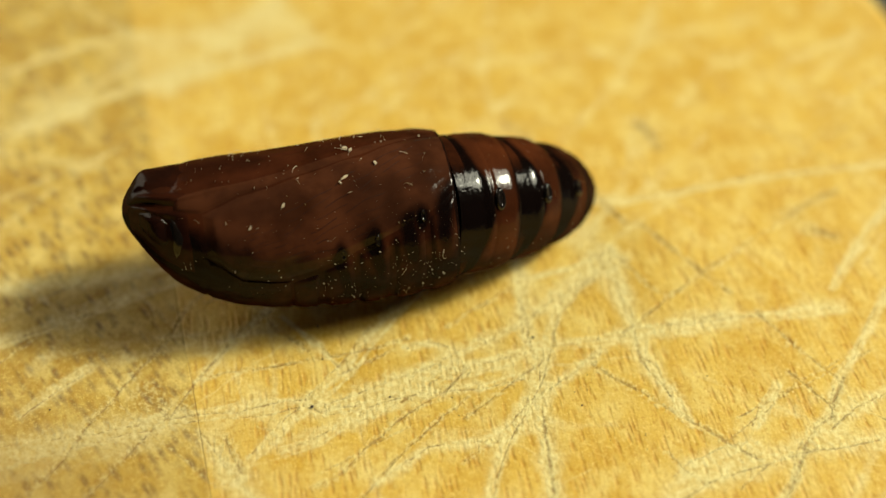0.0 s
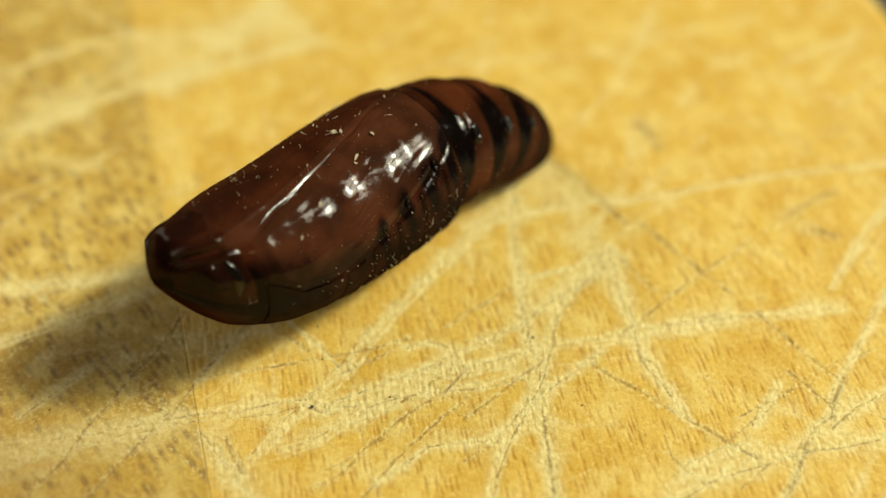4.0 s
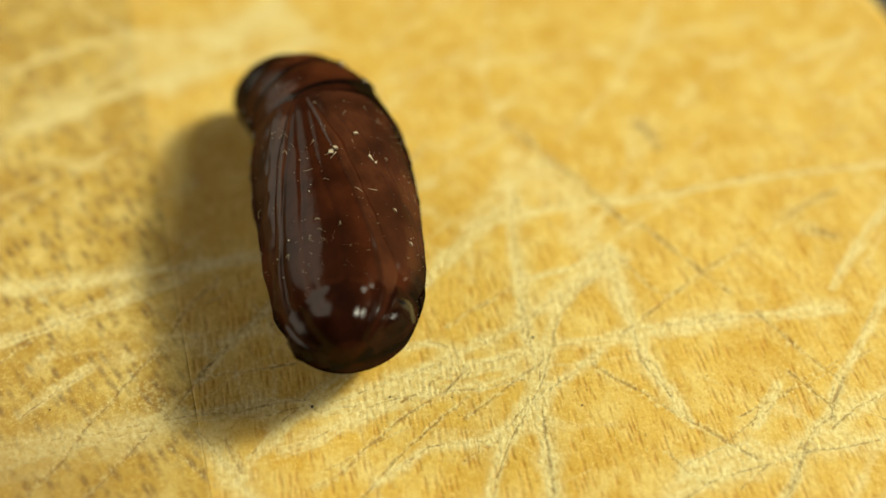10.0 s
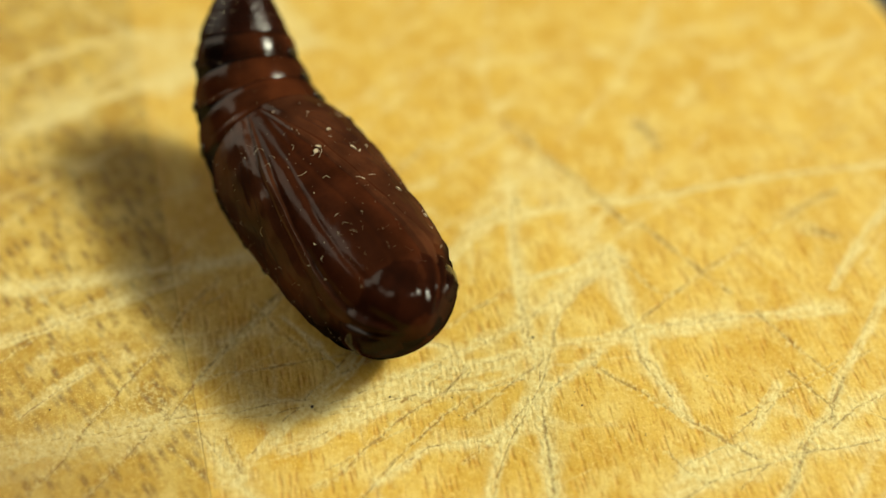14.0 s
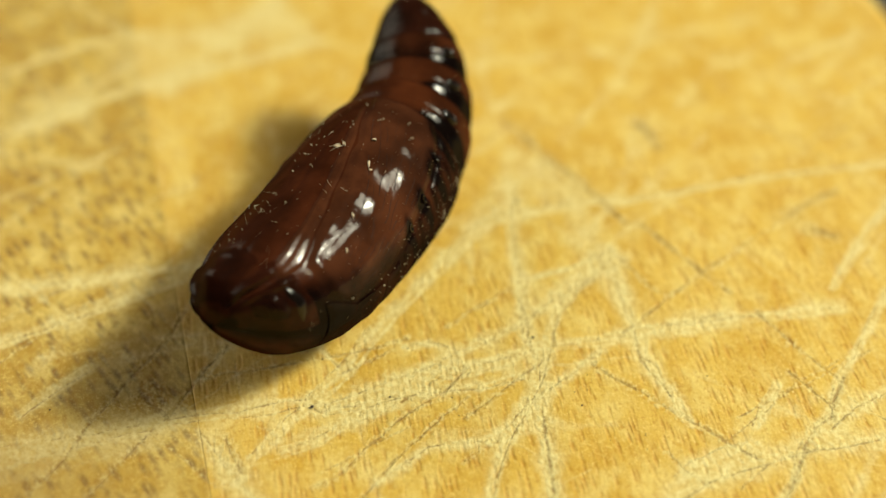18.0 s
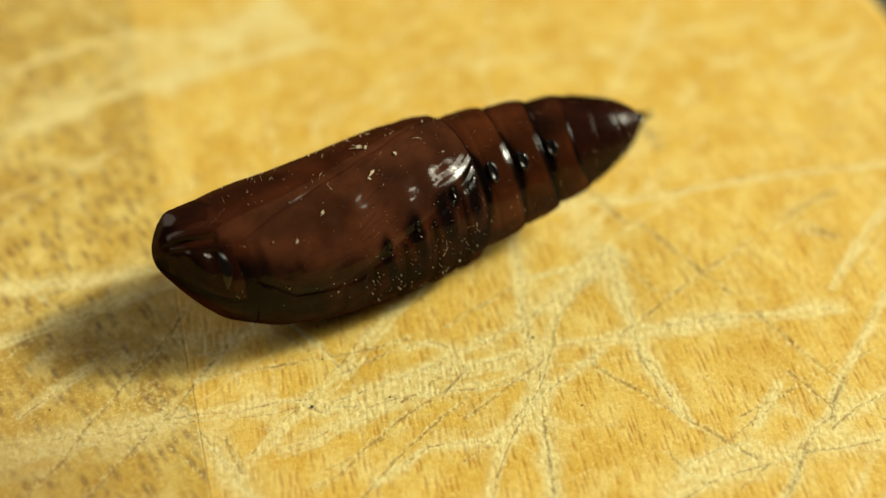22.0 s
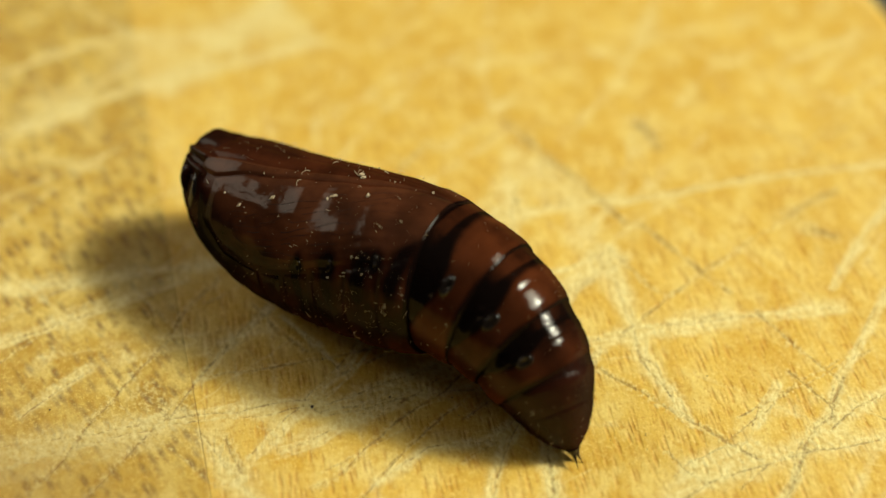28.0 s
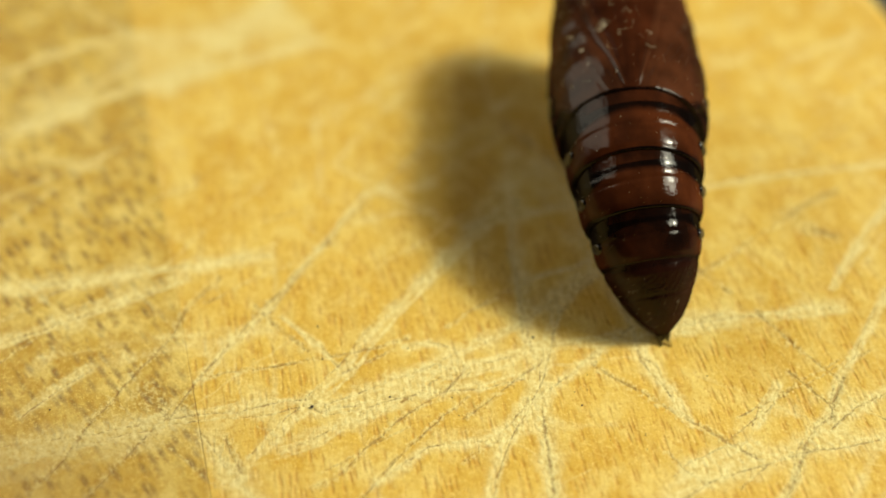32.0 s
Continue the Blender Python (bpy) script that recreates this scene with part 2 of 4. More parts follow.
cut('pale', 0.70, (-0.3, -6.1), (1.6, -5.7), (3.6, -5.0), (6.5, -4.5), (10.6, -3.6), (14.7, -3.0))
cut('pale', 0.40, (-2.3, -11.1), (-0.5, -9.5), (1.7, -9.2), (2.4, -8.5), (3.3, -7.3), (4.4, -6.4), (5.7, -5.2))
cut('pale', 0.60, (6.5, 0.0), (6.7, -2.4), (7.1, -4.4), (7.3, -5.7), (8.0, -7.0), (8.6, -8.5))
cut('pale', 0.50, (6.7, -2.1), (6.9, -3.2), (7.2, -4.4), (7.2, -5.5), (7.6, -6.0))
cut('pale', 0.90, (6.0, -0.4), (6.3, -1.0), (6.6, -1.8))
cut('pale', 0.40, (3.0, -1.8), (2.9, -3.5), (3.2, -5.2))
cut('pale', 0.40, (3.1, -1.6), (4.9, -1.0), (6.5, 0.0))
cut('pale', 0.80, (7.2, -4.2), (8.7, -3.9), (10.6, -3.5))
cut('pale', 0.90, (7.2, -11.8), (8.8, -10.9), (9.8, -10.4), (10.8, -10.2), (12.2, -9.6), (13.8, -9.4), (15.4, -8.9))
cut('pale', 0.55, (11.2, -11.8), (11.8, -10.8), (12.2, -9.7), (12.8, -8.8), (13.5, -8.2), (13.8, -7.3), (14.2, -6.4), (14.9, -5.4), (15.6, -4.2), (16.9, -2.2))
cut('pale', 0.30, (10.8, -8.6), (11.3, -7.7), (11.9, -6.7))
cut('pale', 0.35, (7.2, 2.7), (9.5, 3.2), (11.9, 3.9), (14.3, 4.4), (18.5, 5.0))
cut('pale', 0.50, (14.7, -2.1), (16.2, 0.3), (18.0, 2.8))
cut('pale', 0.50, (7.9, -10.9), (8.4, -10.3), (9.7, -9.7), (10.6, -9.4))
cut('pale', 0.60, (13.4, -8.8), (14.4, -7.8), (15.8, -7.0))
cut('faint', 0.90, (2.9, 5.9), (2.4, 3.6), (1.2, 1.3), (0.1, -0.3), (-0.9, -1.5))
cut('faint', 1.00, (2.9, 5.9), (4.1, 4.8), (5.2, 3.1), (5.5, 0.7), (6.0, -0.4))
cut('faint', 1.30, (3.3, 4.3), (4.2, 2.9))
cut('pale', 0.70, (1.7, 1.6), (3.5, 2.1), (5.4, 2.6), (7.2, 2.9))
cut('pale', 0.90, (-18.1, 7.1), (-13.3, 10.2), (-8.5, 12.0), (-5.8, 13.5))
cut('faint', 0.35, (-17.5, 1.3), (-15.2, 4.2), (-12.4, 7.7))
cut('pale', 1.30, (-7.8, 16.6), (-9.9, 13.5), (-12.3, 10.2))
cut('faint', 0.80, (0.4, 11.7), (7.0, 12.5), (11.6, 14.3), (14.3, 15.0))
cut('faint', 0.80, (5.1, 6.6), (7.6, 10.2), (9.3, 14.3), (10.0, 16.6))
cut('faint', 0.50, (2.3, 16.6), (1.7, 11.4), (2.3, 7.1))
cut('faint', 0.50, (-5.4, 7.5), (-2.1, 10.6), (3.0, 13.9))
cut('faint', 0.50, (5.2, 0.0), (7.3, 3.6), (8.0, 6.8))
cut('pale', 0.50, (-19.7, 11.0), (-16.3, 13.1), (-13.6, 13.9))
cut('faint', 0.40, (-4.5, 5.0), (-2.5, 8.6), (-0.6, 11.4))
cut('faint', 0.40, (5.0, 0.7), (8.4, 3.6), (11.1, 6.8))
cut('dark', 0.09, (-16.0, -5.8), (-15.1, -4.8), (-14.3, -3.8), (-13.4, -3.0))
cut('dark', 0.10, (-13.8, -11.5), (-12.9, -10.1), (-12.4, -8.8), (-11.6, -7.4), (-11.0, -6.2), (-10.6, -5.6), (-10.0, -4.6), (-9.6, -3.2), (-8.5, -1.5))
cut('dark', 0.10, (-11.8, -11.6), (-11.1, -10.4), (-10.5, -9.5), (-9.9, -8.5), (-9.5, -8.2), (-8.8, -6.6), (-7.9, -5.0), (-7.0, -3.5), (-5.9, -1.8), (-4.1, 1.3), (-0.6, 6.4))
cut('dark', 0.13, (-8.8, -6.6), (-7.8, -6.2), (-6.4, -6.0), (-4.8, -5.6), (-3.4, -5.3), (-1.3, -4.6))
cut('dark', 0.14, (-7.5, -9.1), (-7.1, -10.0), (-6.7, -10.7))
cut('dark', 0.30, (-10.5, -7.2), (-10.0, -7.8), (-9.6, -8.2))
cut('dark', 0.12, (-10.0, -8.3), (-9.3, -8.0), (-9.0, -7.7))
cut('dark', 0.07, (-9.5, -8.3), (-8.5, -8.1), (-7.2, -8.0), (-6.0, -7.6), (-4.7, -7.4))
cut('dark', 0.11, (-4.7, -7.6), (-4.6, -7.8), (-4.3, -8.0), (-3.8, -7.8), (-3.0, -7.7))
cut('dark', 0.08, (-6.4, -8.6), (-6.0, -8.8), (-5.7, -9.1))
cut('dark', 0.09, (-4.3, -11.2), (-3.5, -10.7), (-2.8, -9.7), (-1.6, -8.4), (-0.7, -7.6), (0.1, -7.0), (0.8, -6.0))
cut('dark', 0.08, (-3.6, -6.2), (-2.7, -5.7), (-1.8, -5.1))
cut('dark', 0.10, (-0.6, -6.0), (-0.3, -5.8), (0.1, -6.0), (0.8, -6.0))
cut('dark', 0.08, (-2.1, -7.4), (-1.9, -7.3), (-1.2, -7.4))
cut('dark', 0.06, (-1.9, -6.5), (-1.1, -6.3), (-0.6, -5.9))
cut('dark', 0.10, (1.1, -4.7), (1.3, -4.6), (1.5, -4.7))
cut('dark', 0.08, (0.7, -8.3), (1.7, -7.4), (2.5, -6.6), (3.2, -6.0))
cut('dark', 0.07, (0.7, -10.1), (1.3, -9.6), (1.9, -9.2))
cut('dark', 0.07, (3.1, -6.1), (3.5, -5.8), (3.6, -5.4), (3.6, -5.1))
cut('dark', 0.13, (3.5, -8.2), (3.5, -9.0), (3.6, -9.7), (3.6, -10.4), (3.7, -11.4))
cut('dark', 0.08, (2.5, -8.2), (2.9, -7.7), (3.0, -7.3))
cut('dark', 0.08, (3.3, -7.3), (4.4, -6.4), (5.0, -5.8), (5.7, -5.3))
cut('dark', 0.10, (5.2, -5.7), (6.0, -6.4), (6.9, -7.0), (7.8, -7.8), (8.9, -8.6), (10.0, -9.5), (10.7, -10.0))
cut('dark', 0.09, (6.6, -4.3), (7.5, -3.5), (8.5, -2.5), (10.3, -0.9), (13.9, 1.9))
cut('dark', 0.15, (11.7, -3.3), (12.7, -4.8), (13.4, -5.7), (14.0, -6.4))
cut('dark', 0.10, (12.4, -6.2), (13.1, -7.1), (13.5, -7.6))
cut('dark', 0.16, (11.3, -11.7), (11.8, -10.8), (12.2, -9.9), (12.4, -9.4), (12.8, -8.7), (13.5, -8.2), (13.7, -7.6), (14.3, -6.4))
cut('dark', 0.08, (14.3, -7.3), (14.9, -8.0), (15.5, -8.4))
cut('dark', 0.09, (11.6, -9.9), (12.2, -9.8), (12.7, -9.6))
cut('dark', 0.07, (7.6, -9.7), (8.1, -10.4), (9.0, -11.2))
cut('dark', 0.08, (9.9, -11.2), (10.7, -10.5), (11.0, -10.2))
cut('dark', 0.16, (2.6, 7.7), (4.4, 5.2), (5.5, 3.9), (6.7, 2.2), (7.3, 1.4))
cut('dark', 0.15, (7.8, 1.4), (8.9, -0.0), (10.1, -1.5), (10.8, -2.3))
cut('dark', 0.13, (6.4, 0.3), (7.1, -0.9), (7.9, -2.1), (8.4, -2.4))
cut('dark', 0.07, (0.1, -4.1), (0.8, -3.4), (2.5, -2.1))
cut('dark', 0.35, (8.3, 7.7), (8.7, 6.9), (9.0, 6.0))
cut('dark', 0.40, (13.7, 1.9), (14.1, 2.2))
cut('dark', 0.14, (13.9, 2.1), (16.0, 3.4))
cut('dark', 0.30, (14.6, 1.1), (15.3, 0.7))
cut('dark', 0.12, (-15.3, 3.6), (-14.1, 1.9))
cut('dark', 0.10, (-7.1, -2.9), (-5.9, -4.3), (-4.9, -5.2))
cut('dark', 0.08, (-16.4, -3.8), (-14.8, -2.4), (-12.7, -0.9))
cut('dark', 0.08, (9.8, -9.2), (10.7, -8.4), (12.3, -7.0))
cut('dark', 0.07, (-2.7, -11.6), (-1.2, -9.5), (0.9, -7.3))
cut('dark', 0.10, (-11.6, 2.9), (-10.1, 3.6), (-10.1, 4.3))


def field(us, vs, kind):
    """Pale scars: their strength, 0 to 1. Dark slits: the distance to the nearest, in widths."""
    best = np.zeros((len(us), len(vs))) if kind == "pale" else np.full((len(us), len(vs)), 9.0)
    for i, (k, w, pts) in enumerate(CUTS):
        if (k == "dark") != (kind == "dark"):
            continue
        reach = w * 3.2 + 0.15
        for (x0, y0), (x1, y1) in zip(pts, pts[1:]):
            dx, dy = x1 - x0, y1 - y0
            ln = math.hypot(dx, dy)
            ends_u, ends_v = sorted((x0 * CT + y0 * ST, x1 * CT + y1 * ST)), sorted((y0 * CT - x0 * ST, y1 * CT - x1 * ST))
            a, b = np.searchsorted(us, (ends_u[0] - reach, ends_u[1] + reach))
            c, e = np.searchsorted(vs, (ends_v[0] - reach, ends_v[1] + reach))
            if a == b or c == e:
                continue
            U, V = us[a:b, None], vs[None, c:e]
            X, Y = U * CT - V * ST, U * ST + V * CT
            s = ((X - x0) * dx + (Y - y0) * dy) / ln
            o = (-(X - x0) * dy + (Y - y0) * dx) / ln
            o = o + (0.05 * np.sin(s * 1.7 + i) + 0.02 * np.sin(s * 7.3 + 2 * i)) * np.clip(s, 0, 1) * np.clip(ln - s, 0, 1)
            over = np.maximum(np.maximum(-s, s - ln), 0)
            ww = w * 0.5 * (0.95 + 0.35 * np.sin(s * 0.9 + i * 2.1) + 0.2 * np.sin(s * 3.3 + i))
            d = np.hypot(o, over) / np.maximum(ww, 0.02)
            old = best[a:b, c:e]
            if kind == "dark":
                best[a:b, c:e] = np.minimum(old, d)
            else:
                force = {"pale": 0.85, "faint": 0.5}[k] * (0.8 + 0.2 * np.sin(s * 1.3 + i * 1.7))
                best[a:b, c:e] = 1 - (1 - old) * (1 - force * np.exp(-0.75 * d ** 2))
    return best


strokes = random.Random(11)
# each scar is a bundle: torn pale threads, and dirt along one lip
for kind_, w_, pts_ in [c for c in CUTS if c[0] == "pale"]:
    for j in range(4):
        o = strokes.uniform(-0.55, 0.55) * w_
        cut("pale" if j < 3 else "dark", 0.09 if j < 3 else 0.05, *[(x + o * 0.6 + strokes.gauss(0, 0.05), y - o * 0.6 + strokes.gauss(0, 0.05)) for x, y in pts_])
for _ in range(110):
    cx, cy, a = strokes.uniform(-20, 22), strokes.uniform(-13, 20), strokes.choice((0.3, 0.45, 0.7, 0.9, 1.75, 2.5)) + strokes.gauss(0, 0.15)
    half = strokes.uniform(1.0, 5.0)
    cut("faint", strokes.uniform(0.12, 0.6) if _ % 3 else 0.09,
        (cx - half * math.cos(a), cy - half * math.sin(a)), (cx, cy + strokes.gauss(0, 0.1)), (cx + half * math.cos(a), cy + half * math.sin(a)))


for _ in range(20):
    cx, cy, a = strokes.uniform(-20, 22), strokes.uniform(-14, 8), strokes.choice((0.4, 0.6, 0.75, 2.55)) + strokes.gauss(0, 0.12)
    half = strokes.uniform(0.8, 4.5)
    cut("dark", strokes.uniform(0.035, 0.055), (cx - half * math.cos(a), cy - half * math.sin(a)), (cx + half * math.cos(a), cy + half * math.sin(a)))
# broad pale patches: the back left corner's brighter light, put into scar colour
for _ in range(4):
    cx, cy, a = strokes.uniform(-21, -9), strokes.uniform(7, 19), strokes.uniform(0.1, 0.8)
    cut("faint", strokes.uniform(2.0, 4.0), (cx - 3 * math.cos(a), cy - 3 * math.sin(a)), (cx + 3 * math.cos(a), cy + 3 * math.sin(a)))


def lines(a, b, fine0, fine1, step):
    """Coarse outside, fine inside."""
    mid = np.arange(max(a, fine0), min(b, fine1) + step / 2, step) if fine0 < b and fine1 > a else np.array([])
    left = np.linspace(a, mid[0], 8)[:-1] if len(mid) and mid[0] > a + 0.01 else np.array([])
    right = np.linspace(mid[-1], b, 8)[1:] if len(mid) and mid[-1] < b - 0.01 else np.array([])
    return np.concatenate([left, mid, right]) if len(mid) else np.linspace(a, b, 10)


def lumps(X, Y, f, seed, rng_n=10):
    rng = np.random.RandomState(seed)
    out = np.zeros(X.shape)
    for _ in range(rng_n):
        a, p, k = rng.uniform(0, 6.28), rng.uniform(0, 6.28), f * rng.uniform(0.5, 1.6)
        out += np.sin(X * k * math.cos(a) + Y * k * math.sin(a) + p)
    return out / rng_n


def plank(u0, u1, mat, parent, step):
    """One glued stave; its top is carved by the knife scars."""
    us, vs = lines(u0, u1, -22.5, 24.5, step), lines(-180, 120, -16.5, 22.5, step)
    U, V = np.meshgrid(us, vs, indexing="ij")
    X, Y = U * CT - V * ST, U * ST + V * CT
    scar, slit = field(us, vs, "pale"), field(us, vs, "dark")
    soft = np.clip(scar, 0, 1)
    Z = -0.03 * soft + 0.025 * soft * lumps(X, Y, 16, 5, 14) - 0.016 / (1 + (slit / 0.9) ** 4) + 0.012 * lumps(X, Y, 3, 3) + 0.006 * lumps(U, V, 22, 8)
    edge = np.minimum(U - u0, u1 - U)
    Z -= 0.002 * np.exp(-((edge / 0.06) ** 2)) * (0.6 + 0.4 * np.sin(V * 1.3))
    if u1 > 23:
        Z -= 1.2 * np.clip(1 - (u1 - U) / 1.5, 0, 1) ** 2.2
    Z = Z - 0.02
    # sides and underside close the stave
    top = np.stack([U, V, Z], -1)
    foot = top[0:1].copy()
    foot[..., 2], foot[..., 0] = -18, u0 + 0.02
    last = top[-1:].copy()
    last[..., 2] = -18
    P = np.concatenate([foot, top, last, foot], 0) * MM
    S = np.concatenate([scar[:1], scar, scar[-1:], scar[:1]], 0)
    D = np.concatenate([slit[:1], slit, slit[-1:], slit[:1]], 0)
    XY = np.stack([P[..., 0] * CT - P[..., 1] * ST, P[..., 0] * ST + P[..., 1] * CT], -1) / MM
    # soft oval of shade for the near left corner, carried as a colour mask
    me = grid_mesh("plank", P, mat, attrs={"scar": S, "slit": D, "corner_shade": 0.6 * np.exp(-(((XY[..., 0] + 14.5) / 6.5) ** 2) - ((XY[..., 1] + 11.5) / 3.8) ** 2)})
    me.flip_normals()
    ob = new("plank", me)
    ob.parent = parent
    return ob


board = tagged(new("cutting_board"), "scratched yellow beech cutting board with knife scars, on a dark worktop", "cutting board")
board.matrix_basis = pose(0, 0, 0, 0, 0, 14.3)
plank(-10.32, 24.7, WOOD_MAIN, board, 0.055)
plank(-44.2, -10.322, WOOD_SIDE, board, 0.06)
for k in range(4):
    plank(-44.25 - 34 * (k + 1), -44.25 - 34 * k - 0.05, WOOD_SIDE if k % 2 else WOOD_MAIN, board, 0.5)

# ---- the pupa ----
ORIGIN = 7.09
JOINTS = (10.90, 12.55, 14.20, 15.66)
SHARES = (0.30, 0.28, 0.25, 0.17)
TIP_END = 18.42
# stations along the body: place, radius, height of the middle line (mm)
STATIONS = ((-0.82, 0.05, 1.37), (-0.75, 0.43, 1.37), (-0.5, 0.87, 1.35), (-0.1, 1.4, 1.17), (0.4, 1.84, 0.88), (1.0, 2.14, 0.64),
            (1.8, 2.44, 0.46), (2.8, 2.68, 0.26), (4.0, 2.82, 0.08), (5.5, 2.93, 0.0), (7.0, 3.0, 0.0), (8.5, 3.02, 0.0), (9.7, 2.95, 0.0),
            (10.6, 2.78, 0.0), (11.2, 2.65, 0.0), (12.0, 2.52, 0.0), (12.8, 2.42, 0.0), (13.6, 2.26, 0.0), (14.4, 2.1, 0.0), (15.2, 1.92, 0.0),
            (15.9, 1.73, 0.0), (16.5, 1.48, 0.0), (17.1, 1.19, 0.0), (17.6, 0.88, 0.0), (17.95, 0.53, 0.0), (18.15, 0.26, 0.0), (18.3, 0.14, 0.0), (18.42, 0.08, 0.0))
FX = np.linspace(-0.82, 18.42, 1925)
_k = np.ones(31) / 31


def _smooth(v):
    return np.convolve(np.pad(v, 15, mode="reflect", reflect_type="odd"), _k, "valid")


FR = np.sqrt(np.maximum(_smooth(np.interp(FX, [s[0] for s in STATIONS], [s[1] ** 2 for s in STATIONS])), 0.0016))
FZ = _smooth(np.interp(FX, [s[0] for s in STATIONS], [s[2] for s in STATIONS]))


def radius(x):
    return np.interp(x, FX, FR)


def skin(x, phi, lift=0.0):
    """A point on the straight body, in metres. phi in degrees from the belly's middle line."""
    x, phi = np.broadcast_arrays(np.asarray(x, float), np.radians(np.asarray(phi, float)))
    r = radius(x) + lift
    return np.stack([x - ORIGIN, -np.sin(phi) * r, np.interp(x, FX, FZ) + np.cos(phi) * r], -1) * MM


def ease(v):
    v = np.clip(v, 0, 1)
    return v * v * (3 - 2 * v)


pupa = tagged(new("moth_pupa"), "glossy dark red-brown moth pupa wriggling on the cutting board", "pupa")


def shell(name, xs, lift, mat, parent, dark=None, label="", turns=128):
    """A part that goes all round the body; lift and dark are given for each station."""
    phi = np.linspace(0, 360, turns, endpoint=False)
    Xg, Pg = np.meshgrid(xs, phi, indexing="ij")
    L = np.asarray(lift)[:, None] if np.ndim(lift) == 1 else lift
    P = skin(Xg, Pg, np.broadcast_to(L, Xg.shape))
    d = np.zeros(Xg.shape) if dark is None else (np.broadcast_to(np.asarray(dark)[:, None], Xg.shape) if np.ndim(dark) == 1 else dark(Xg, Pg))
    ob = new(name, grid_mesh(name, P, mat, True, {"dark": d}))
    ob.parent = parent
    if label:
        ob["label"] = label
    return ob


def plate(name, x0, x1, lo, hi, lift, mat, parent, n=70, m=34, dark=None, rim=0.16, label="", relief=None, lip=False, seam=0.45, depth=0.036):
    """A raised plate between the lines lo(x) and hi(x); its rim dips below the skin round it."""
    xs = np.linspace(x0, x1, n)
    w = np.linspace(0, 1, m)
    a, b = np.array([lo(x) for x in xs]), np.array([hi(x) for x in xs])
    Xg = np.repeat(xs[:, None], m, 1)
    Pg = a[:, None] + (b - a)[:, None] * w[None]
    arc = np.radians(np.abs(b - a))[:, None] * radius(Xg)
    edge = np.minimum(np.minimum(w, 1 - w)[None] * arc, np.minimum(Xg - x0, 9.0 if lip else x1 - Xg))
    h = -depth + (lift + depth) * ease(edge / rim) ** 0.7
    if relief is not None:
        h = h + relief(Xg, Pg, w[None]) * np.clip(edge / rim, 0, 1)
    d = np.zeros(Xg.shape) if dark is None else dark(Xg, Pg)
    d = np.maximum(d, seam * (1 - ease(edge / 0.09)))
    if lip:
        h[-1], h[-2] = -0.24, h[-2] - 0.025
        Xg[-1] = Xg[-2] - 0.01
        d[-3:] = np.maximum(d[-3:], 0.7)
    me = grid_mesh(name, skin(Xg, Pg, h), mat, False, {"dark": d})
    ob = new(name, me)
    ob.parent = parent
    if label:
        ob["label"] = label
    return ob


def curve_of(*pairs):
    xs, ys = [p[0] for p in pairs], [p[1] for p in pairs]
    return lambda x: float(np.interp(x, xs, ys))


def wavy(line, k):
    return lambda x: line(x) + 0.8 * math.sin(1.1 * x + k) + 0.3 * math.sin(3.3 * x + 2 * k)


WING_LO = wavy(curve_of((1.9, 60), (3.2, 48), (5.5, 34), (8, 22), (10.85, 5)), 0.4)
WING_HI = curve_of((1.9, 96), (3, 112), (4.5, 112), (6.5, 98), (8.5, 84), (10, 72), (10.85, 58))
WING_EDGE_X, WING_EDGE_P = (1.9, 3, 4.5, 6.5, 8.5, 10, 10.85), (96, 112, 112, 98, 84, 72, 58)
FEEL_LO = wavy(curve_of((0.9, 44), (3.2, 36), (5.5, 25), (8, 15), (10.6, 3)), 1.7)
LEG_LO = wavy(curve_of((0.9, 16), (3.2, 14), (6, 8), (9, 4)), 2.9)


def side_dark(X, P):
    """A black zone along the wing's edge, and black-fronted bands below it on the fixed rings; shade on the lower flank
    is painted in too.
    """
    a = np.abs(((P + 180) % 360) - 180)
    edge = np.interp(X, WING_EDGE_X, WING_EDGE_P)
    rear = ease((X - 4.9) / 1.4)
    # black blotches by the wing, spread down the flank to deepen its shade
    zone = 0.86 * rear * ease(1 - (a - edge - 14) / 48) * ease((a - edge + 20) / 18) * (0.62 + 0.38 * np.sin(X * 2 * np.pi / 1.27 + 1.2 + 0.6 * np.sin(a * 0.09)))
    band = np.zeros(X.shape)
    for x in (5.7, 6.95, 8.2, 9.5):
        band = np.maximum(band, np.exp(-(((X - x - 0.16) / 0.3) ** 2)))
    below = ease((a - edge + 4) / 8) * (1 - 0.45 * ease((a - 140) / 30))
    d = np.maximum(zone, 0.66 * band * below * rear)
    # shade of the lower flank, painted as darker pigment
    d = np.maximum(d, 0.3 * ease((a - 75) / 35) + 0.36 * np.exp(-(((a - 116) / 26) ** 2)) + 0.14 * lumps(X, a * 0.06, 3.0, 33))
    # shade on the front flank behind the head, painted likewise
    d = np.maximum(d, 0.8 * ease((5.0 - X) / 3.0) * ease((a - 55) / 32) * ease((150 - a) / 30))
    for x, ph, s in ((6.5, 95, 0.3), (7.75, 88, 0.3), (9.42, 78, 0.34)):
        d = np.maximum(d, 1.05 * np.exp(-(((X - x + 0.05) / s) ** 2) - ((a - ph) / 11) ** 2))
    return np.clip(d, 0, 1)


